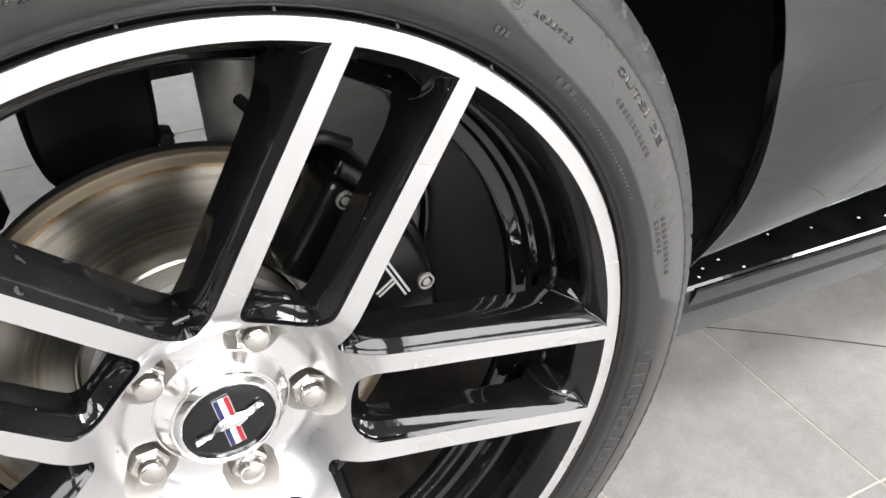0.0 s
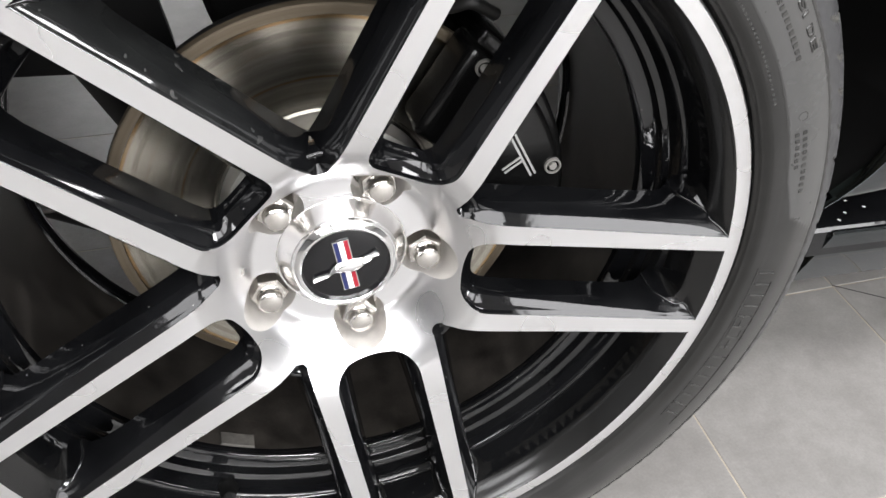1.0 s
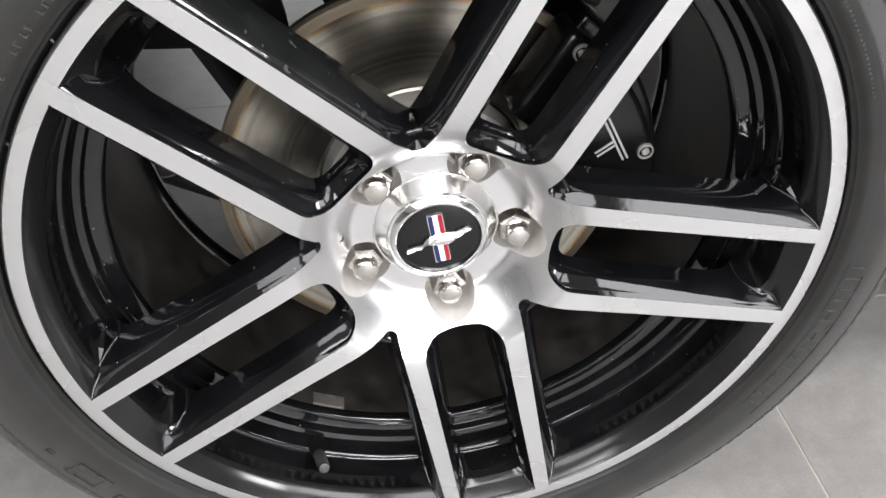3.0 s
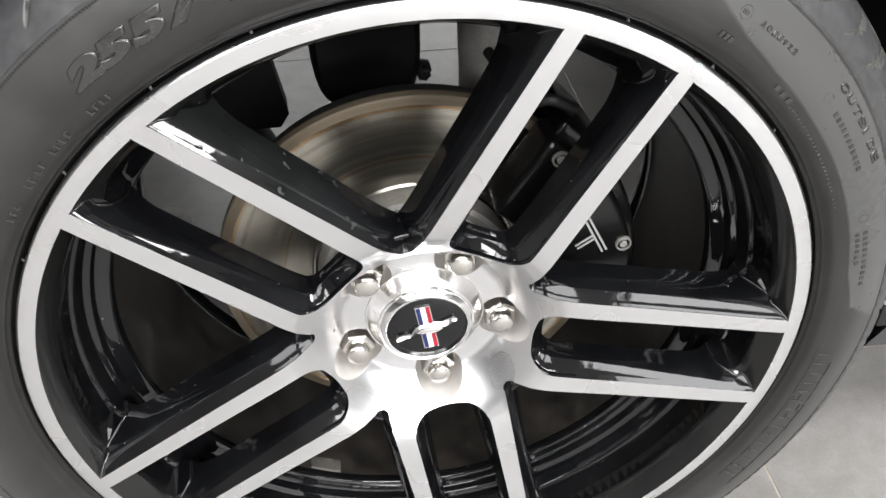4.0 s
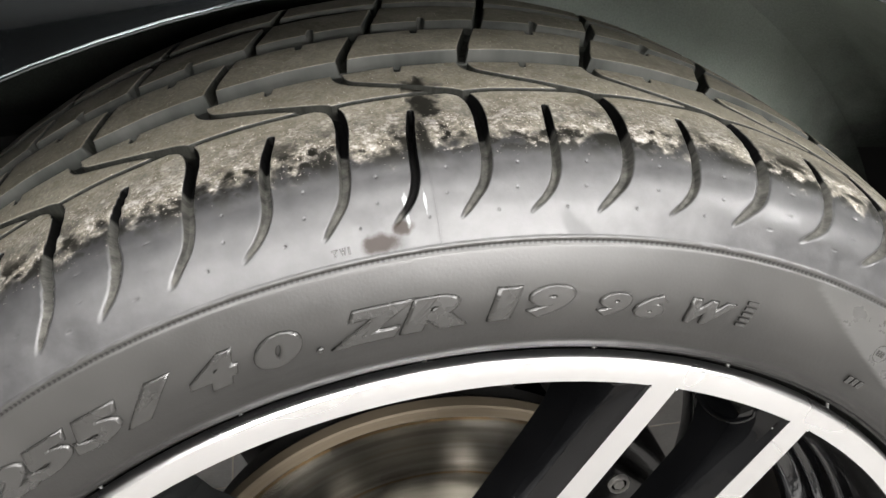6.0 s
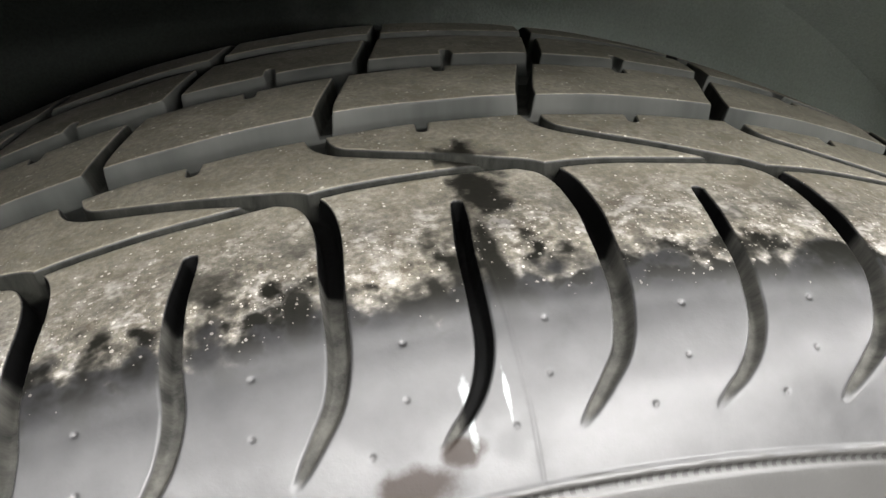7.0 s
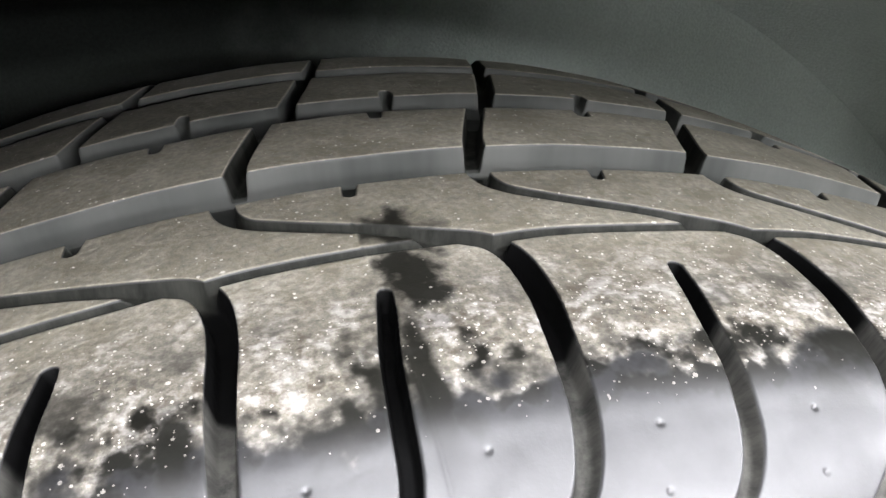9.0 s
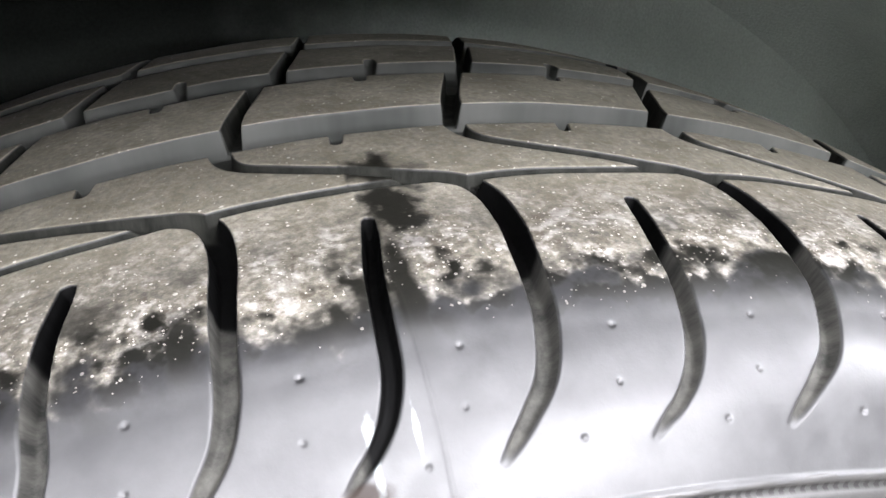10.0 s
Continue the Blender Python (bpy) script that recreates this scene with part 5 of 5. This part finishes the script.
strut = empty("suspension_strut", "grey suspension strut with black coil spring", "suspension")
bm = tube([(0.078, 0.235, HUB_Z + 0.02), (0.077, 0.242, HUB_Z + 0.12), (0.076, 0.250, HUB_Z + 0.19)], 0.024, 24)
part("damper_tube", bm, M_ALLOY, strut, smooth=60)
coil = [(0.076 + 0.055 * math.cos(t), 0.262 + 0.055 * math.sin(t), HUB_Z + 0.17 + 0.0050 * t) for t in np.linspace(0, 4 * math.pi, 60)]
part("coil_spring", tube(coil, 0.0065, 10, 240), M_PLASTIC, strut, smooth=60)
bm = bmesh.new()
turned(bm, (0.076, 0.258, HUB_Z + 0.155), (0, 0.05, 1), [(0.0, 0), (0.03, 0), (0.066, 0.004), (0.070, 0.012), (0.062, 0.014), (0.0, 0.014)], 32)
part("spring_seat", bm, M_PLASTIC, strut, smooth=40)
arm = part("control_arm", tube([(-0.01, 0.19, HUB_Z - 0.145), (-0.09, 0.36, HUB_Z - 0.135), (-0.20, 0.62, HUB_Z - 0.11)], (0.020, 0.028), 16), M_CAST, None, smooth=60)
tagged(arm, "black suspension control arm under the car", "suspension")
arm = part("control_arm", tube([(0.0, 0.19, HUB_Z - 0.145), (0.09, 0.38, HUB_Z - 0.13), (0.16, 0.64, HUB_Z - 0.11)], (0.020, 0.026), 16), M_CAST, None, smooth=60)
tagged(arm, "black suspension control arm under the car", "suspension")
rod = part("tie_rod", tube([(-0.090, 0.290, HUB_Z - 0.162), (-0.155, 0.300, HUB_Z - 0.136), (-0.227, 0.310, HUB_Z - 0.104), (-0.36, 0.33, HUB_Z - 0.045)], 0.0095, 14), M_CAST, None, smooth=60)
tagged(rod, "straight black bar behind the brake disc", "suspension")
# added plate standing in for a bright oval reflection, fitted to the camera's view
bm = bmesh.new()
turned(bm, (-0.216, 0.300, HUB_Z - 0.086), (0.10, -0.40, 0.91), [(0.0, -0.003), (0.0190, -0.003), (0.0205, -0.001), (0.0200, 0.0012), (0.0180, 0.0004), (0.0, 0.0008)], 32)
part("reflection_plate", bm, M_ALLOY, rod, "round grey plate standing in for a bright oval reflection", smooth=30)
bm = tube([(-0.03, 0.17, HUB_Z - 0.02), (-0.08, 0.168, HUB_Z - 0.024), (-0.125, 0.165, HUB_Z - 0.022)], (0.024, 0.016), 14)
part("steering_arm", bm, M_CAST, knuckle, smooth=60)

# ---- car ----
car = empty("car", "black metallic car body over its front wheel", "car")
# edge of the wheel arch: angle, radius, depth
ARCH = [(-112, 0.440, 0.090), (-100, 0.442, 0.070), (-80, 0.425, 0.040), (-60, 0.408, 0.018), (-40, 0.401, 0.004), (-20, 0.4005, -0.001), (0, 0.401, -0.001), (20, 0.405, 0.002), (40, 0.418, 0.014), (55, 0.434, 0.032), (68, 0.452, 0.058), (78, 0.463, 0.079), (86, 0.459, 0.085), (92, 0.444, 0.088), (97, 0.416, 0.091), (101, 0.385, 0.094)]
edge = spline(ARCH, 110)


def arch_strip(name, mat, offsets, label="", smooth=60, thick=False):
    bm = bmesh.new()
    rows = []
    for da, dy in offsets:
        row = []
        for a_, r_, y_ in edge:
            p = at_wheel(r_ + da, a_, y_)
            row.append(bm.verts.new((p.x, y_ + dy, p.z)))
        rows.append(row)
    for p, q in zip(rows, rows[1:]):
        for i in range(len(p) - 1):
            bm.faces.new((p[i], p[i + 1], q[i + 1], q[i]))
    return part(name, bm, mat, car, label, smooth=smooth)


# outer skin: from the arch's edge out to the panel's border
bm = bmesh.new()
rows = []
BORDER = (-1.0, 0.78, -0.092, 0.62)
FOOT = int(np.searchsorted(edge[:, 0], 62))
FOOT_A, FOOT_Z = float(edge[FOOT, 0]), float(edge[FOOT, 1] * math.cos(radians(edge[FOOT, 0])))


def border_point(a_):
    if a_ > 51.5:
        return BORDER[1], float(np.interp(a_, [51.5, FOOT_A], [BORDER[3], FOOT_Z]))
    dx, dz = math.sin(radians(a_)), math.cos(radians(a_))
    t = 9.0
    if dx > 1e-6:
        t = min(t, BORDER[1] / dx)
    if dx < -1e-6:
        t = min(t, BORDER[0] / dx)
    if dz > 1e-6:
        t = min(t, BORDER[3] / dz)
    if dz < -1e-6:
        t = min(t, BORDER[2] / dz)
    return dx * t, dz * t


def side_y(x, z):
    """Depth of the car's side at x and height z over the axle: flared round the wheel, drawn in towards the sill."""
    return float(np.interp(z, [-0.052, 0.0, 0.05, 0.12, 0.2, 0.3, 0.42, 0.55, 0.62], [0.100, 0.082, 0.067, 0.049, 0.032, 0.022, 0.030, 0.055, 0.085]))


def skin_point(ex, ez, ey, bx, bz, t, lean=0.0):
    x, z = ex + (bx - ex) * t, ez + (bz - ez) * t
    w = smooth01(np.array(t / 0.6)).item()
    return (x, (ey + lean * t * math.hypot(bx - ex, bz - ez)) * (1 - w) + side_y(x, z) * w, HUB_Z + z)


STEPS = [0.0, 0.008, 0.02, 0.035, 0.05] + list(np.linspace(0.08, 1.0, 22))
for t in STEPS:
    rows.append([bm.verts.new(skin_point(r_ * math.sin(radians(a_)), r_ * math.cos(radians(a_)), y_, *border_point(a_), t, 0.2 * max(0.0, math.cos(radians(a_ * 1.4))))) for a_, r_, y_ in edge[:FOOT + 1]])
for p, q in zip(rows, rows[1:]):
    for i in range(len(p) - 1):
        bm.faces.new((p[i], p[i + 1], q[i + 1], q[i]))
part("fender", bm, M_PAINT, car, "black metallic front wing", smooth=60)
# foot of the wing behind the wheel, down to its folded lower edge
bm = bmesh.new()
foot_edge = edge[FOOT:]
fx, fz, fy = foot_edge[:, 1] * np.sin(np.radians(foot_edge[:, 0])), foot_edge[:, 1] * np.cos(np.radians(foot_edge[:, 0])), foot_edge[:, 2]
at_z = lambda z, arr: float(np.interp(-z, -fz, arr))
rows = []
for z, tuck in [(v, 0.0) for v in np.linspace(FOOT_Z, -0.046, 26)] + [(-0.050, 0.001), (-0.0525, 0.004), (-0.056, 0.012), (-0.072, 0.030)]:
    rows.append([bm.verts.new(Vector(skin_point(at_z(z, fx), z, at_z(z, fy), 0.78, z, t)) + Vector((0, tuck * min(1, 0.3 + 3 * t), 0))) for t in STEPS])
for p, q in zip(rows, rows[1:]):
    for i in range(len(p) - 1):
        bm.faces.new((p[i], p[i + 1], q[i + 1], q[i]))
part("fender_foot", bm, M_PAINT, car, "black metallic foot of the wing", smooth=60)
arch_strip("arch_lip", M_PAINT, [(0.0010, 0.0001), (0.0004, -0.0004), (-0.0003, -0.0002), (-0.0005, 0.0006), (0.0, 0.012), (0.006, 0.014)], "folded edge of the wheel arch")
# door and side panel behind the wing
bm = bmesh.new()
xs, zs = [0.784, 1.2, 1.8, 2.6], [-0.092, -0.046] + list(np.linspace(-0.03, 0.62, 24))
vs = [[bm.verts.new((x, side_y(2.0, z) + (0.04 if z < -0.05 else 0), HUB_Z + z)) for x in xs] for z in zs]
for p, q in zip(vs, vs[1:]):
    for i in range(len(xs) - 1):
        bm.faces.new((p[i], p[i + 1], q[i + 1], q[i]))
part("door_panel", bm, M_PAINT, car, "black metallic door", smooth=60)
# sill
def long_bar(name, section, x0, x1, mat, label, lean=0.0, smooth=30, skew=0.0):
    bm = bmesh.new()
    ends = []
    for x in (x0, x1):
        ends.append([bm.verts.new((x + (skew * (z + 0.1) if x == x0 else 0), y, HUB_Z + z + lean * (x - 0.43))) for y, z in section])
    n = len(section)
    for i in range(n):
        bm.faces.new((ends[0][i], ends[0][(i + 1) % n], ends[1][(i + 1) % n], ends[1][i]))
    bm.faces.new(ends[0][::-1])
    bm.faces.new(ends[1])
    return part(name, bm, mat, car, label, smooth=smooth)


long_bar("sill_ledge", [(0.1010, -0.0948), (0.1045, -0.0925), (0.150, -0.0905), (0.24, -0.0895), (0.24, -0.120), (0.1010, -0.120)], 0.405, 2.6, M_GLOSS, "gloss black ledge along the sill", -0.05)
long_bar("sill_skirt", [(0.1035, -0.0940), (0.0998, -0.0945), (0.0980, -0.0962), (0.0976, -0.0990), (0.1120, -0.1560), (0.1160, -0.1585), (0.20, -0.1585), (0.20, -0.121), (0.1035, -0.121)], 0.425, 2.6, M_PAINT, "black painted side skirt", -0.05, skew=0.25)
flecks = random.Random(5)
for x, y in ((0.44, 0.112), (0.452, 0.121), (0.475, 0.126), (0.49, 0.108), (0.60, 0.132), (0.66, 0.126), (0.69, 0.118), (0.55, 0.14), (0.463, 0.137)):
    bm = bmesh.new()
    z = float(np.interp(y, [0.1045, 0.150], [-0.0925, -0.0905])) - 0.05 * (x - 0.43)
    box(bm, -0.0014, 0.0014, -0.0009, 0.0009, -0.0002, 0.0004, 0.0002, pose(x, y, HUB_Z + z, 0, 0, flecks.uniform(0, 180)))
    part("dust_fleck", bm, M_FLECK, car, "pale dust fleck")
# wheel housing
housing = empty("wheel_liner", "black felt liner inside the wheel arch", "wheel liner")
bm = bmesh.new()
rows = []
for dr, y in ((0.008, 0.013), (0.012, 0.03), (0.010, 0.10), (0.004, 0.20), (-0.004, 0.31), (-0.03, 0.335)):
    row = []
    for a_, r_, y_ in edge:
        rr = max(0.384, r_) if y > 0.05 else r_
        p = at_wheel(rr + dr, a_, 0)
        row.append(bm.verts.new((p.x, max(y, y_ + 0.013) if y < 0.1 else y, p.z)))
    rows.append(row)
# the felt carries painted light; behind the cut the lining is black plastic
cut = int(np.searchsorted(edge[:, 0], 68))
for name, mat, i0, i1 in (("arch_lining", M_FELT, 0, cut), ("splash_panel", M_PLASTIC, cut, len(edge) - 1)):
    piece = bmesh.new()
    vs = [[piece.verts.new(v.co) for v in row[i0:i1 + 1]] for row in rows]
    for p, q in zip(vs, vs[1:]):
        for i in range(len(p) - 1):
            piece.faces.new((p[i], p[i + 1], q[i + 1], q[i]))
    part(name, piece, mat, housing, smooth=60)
bm.free()
bm = bmesh.new()
inner = [bm.verts.new(at_wheel(max(0.384, r_) - 0.026, a_, 0.336)) for a_, r_, y_ in edge if -72 < a_ < 74]
inner += [bm.verts.new((x, 0.336, HUB_Z + 0.095)) for x in np.linspace(0.40, -0.38, 8)]
bm.faces.new(inner)
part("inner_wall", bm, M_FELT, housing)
# black piece of unknown use, outlined to fit the camera's view
bm = bmesh.new()
front, back = [], []
for x, z in ((-0.087, 0.062), (-0.095, 0.050), (-0.150, 0.050), (-0.262, 0.056), (-0.272, 0.066), (-0.272, 0.262), (-0.124, 0.262)):
    front.append(bm.verts.new((x, 0.238, HUB_Z + z)))
    back.append(bm.verts.new((x - 0.002, 0.262, HUB_Z + z + 0.002)))
bm.faces.new(front)
bm.faces.new(back[::-1])
for i in range(7):
    bm.faces.new((front[i], front[(i + 1) % 7], back[(i + 1) % 7], back[i]))
part("black_flap", bm, M_PLASTIC, housing)
# underbody and the rest of the body, closing the car
bm = bmesh.new()
box(bm, -0.9, 2.6, 0.36, 1.62, HUB_Z + 0.30, HUB_Z + 0.36, 0.01)
part("engine_bay_floor", bm, M_PLASTIC, car)
bm = bmesh.new()
box(bm, 0.62, 2.6, 0.20, 1.62, HUB_Z - 0.150, HUB_Z - 0.06, 0.01)
part("underbody", bm, M_PLASTIC, car)
bm = bmesh.new()
rows = []
for y in np.linspace(0.086, 1.72, 25):
    crown = 0.622 + 0.085 * (1 - abs((y - 0.903) / 0.817) ** 2.6)
    rows.append([bm.verts.new((x, y, HUB_Z + crown - 0.05 * max(0, (-0.2 - x) / 0.78) ** 2 * (crown - 0.622) / 0.085)) for x in np.linspace(-0.98, 2.6, 30)])
for p, q in zip(rows, rows[1:]):
    for i in range(29):
        bm.faces.new((p[i], p[i + 1], q[i + 1], q[i]))
part("bonnet", bm, M_PAINT, car, smooth=60)
# unseen far side, open at the arch so lamp light reaches the floor beneath
for x0, x1, z0 in ((-0.95, -0.43, -0.05), (0.43, 2.6, -0.05), (-0.43, 0.43, 0.42)):
    bm = bmesh.new()
    box(bm, x0 + 0.002, x1 - 0.002, 1.70, 1.78, HUB_Z + z0, HUB_Z + 0.618, 0.02)
    part("far_side", bm, M_PAINT, car)
bm = bmesh.new()
box(bm, -1.0, -0.94, 0.05, 1.76, HUB_Z - 0.10, HUB_Z + 0.63, 0.02)
part("nose", bm, M_PAINT, car)

# ---- floor tiles ----
bm = bmesh.new()
box(bm, -TILE_X / 2 + JOINT / 2, TILE_X / 2 - JOINT / 2, -TILE_Y / 2 + JOINT / 2, TILE_Y / 2 - JOINT / 2, -0.012, 0.0, 0.0008)
tile = part("tile", bm, M_TILE, floor)
tile.location = (0.361 - TILE_X / 2, -0.010 + TILE_Y / 2, 0)
for i in range(-8, 8):
    for j in range(-6, 8):
        if (i, j) == (0, 0):
            continue
        t = tile.copy()
        scene.collection.objects.link(t)
        t.location = (0.361 + (i - 0.5) * TILE_X, -0.010 + (j + 0.5) * TILE_Y, random.uniform(-0.0003, 0.0003))
# the far field of tiles, laid as one
bm = bmesh.new()
for i in range(-22, 24):
    for j in range(-46, 24):
        if -8 <= i < 8 and -6 <= j < 8:
            continue
        x, y = 0.361 + (i - 0.5) * TILE_X, -0.010 + (j + 0.5) * TILE_Y
        q = [bm.verts.new((x + sx * (TILE_X - JOINT) / 2, y + sy * (TILE_Y - JOINT) / 2, 0)) for sx, sy in ((-1, -1), (1, -1), (1, 1), (-1, 1))]
        bm.faces.new(q)
tagged(part("tile_field", bm, M_TILE, floor), kind="stuff")
# a hairline crack across the tiles
bm = bmesh.new()
line = spline([(0.622, 0.273), (0.70, 0.215), (0.80, 0.135), (0.93, 0.03), (1.05, -0.05)], 30)
left = [bm.verts.new((x - 0.0006, y - 0.0007, 0.0006)) for x, y in line]
right = [bm.verts.new((x + 0.0006, y + 0.0007, 0.0006)) for x, y in line]
for i in range(29):
    bm.faces.new((left[i], left[i + 1], right[i + 1], right[i]))
part("crack", bm, M_CAST, floor)
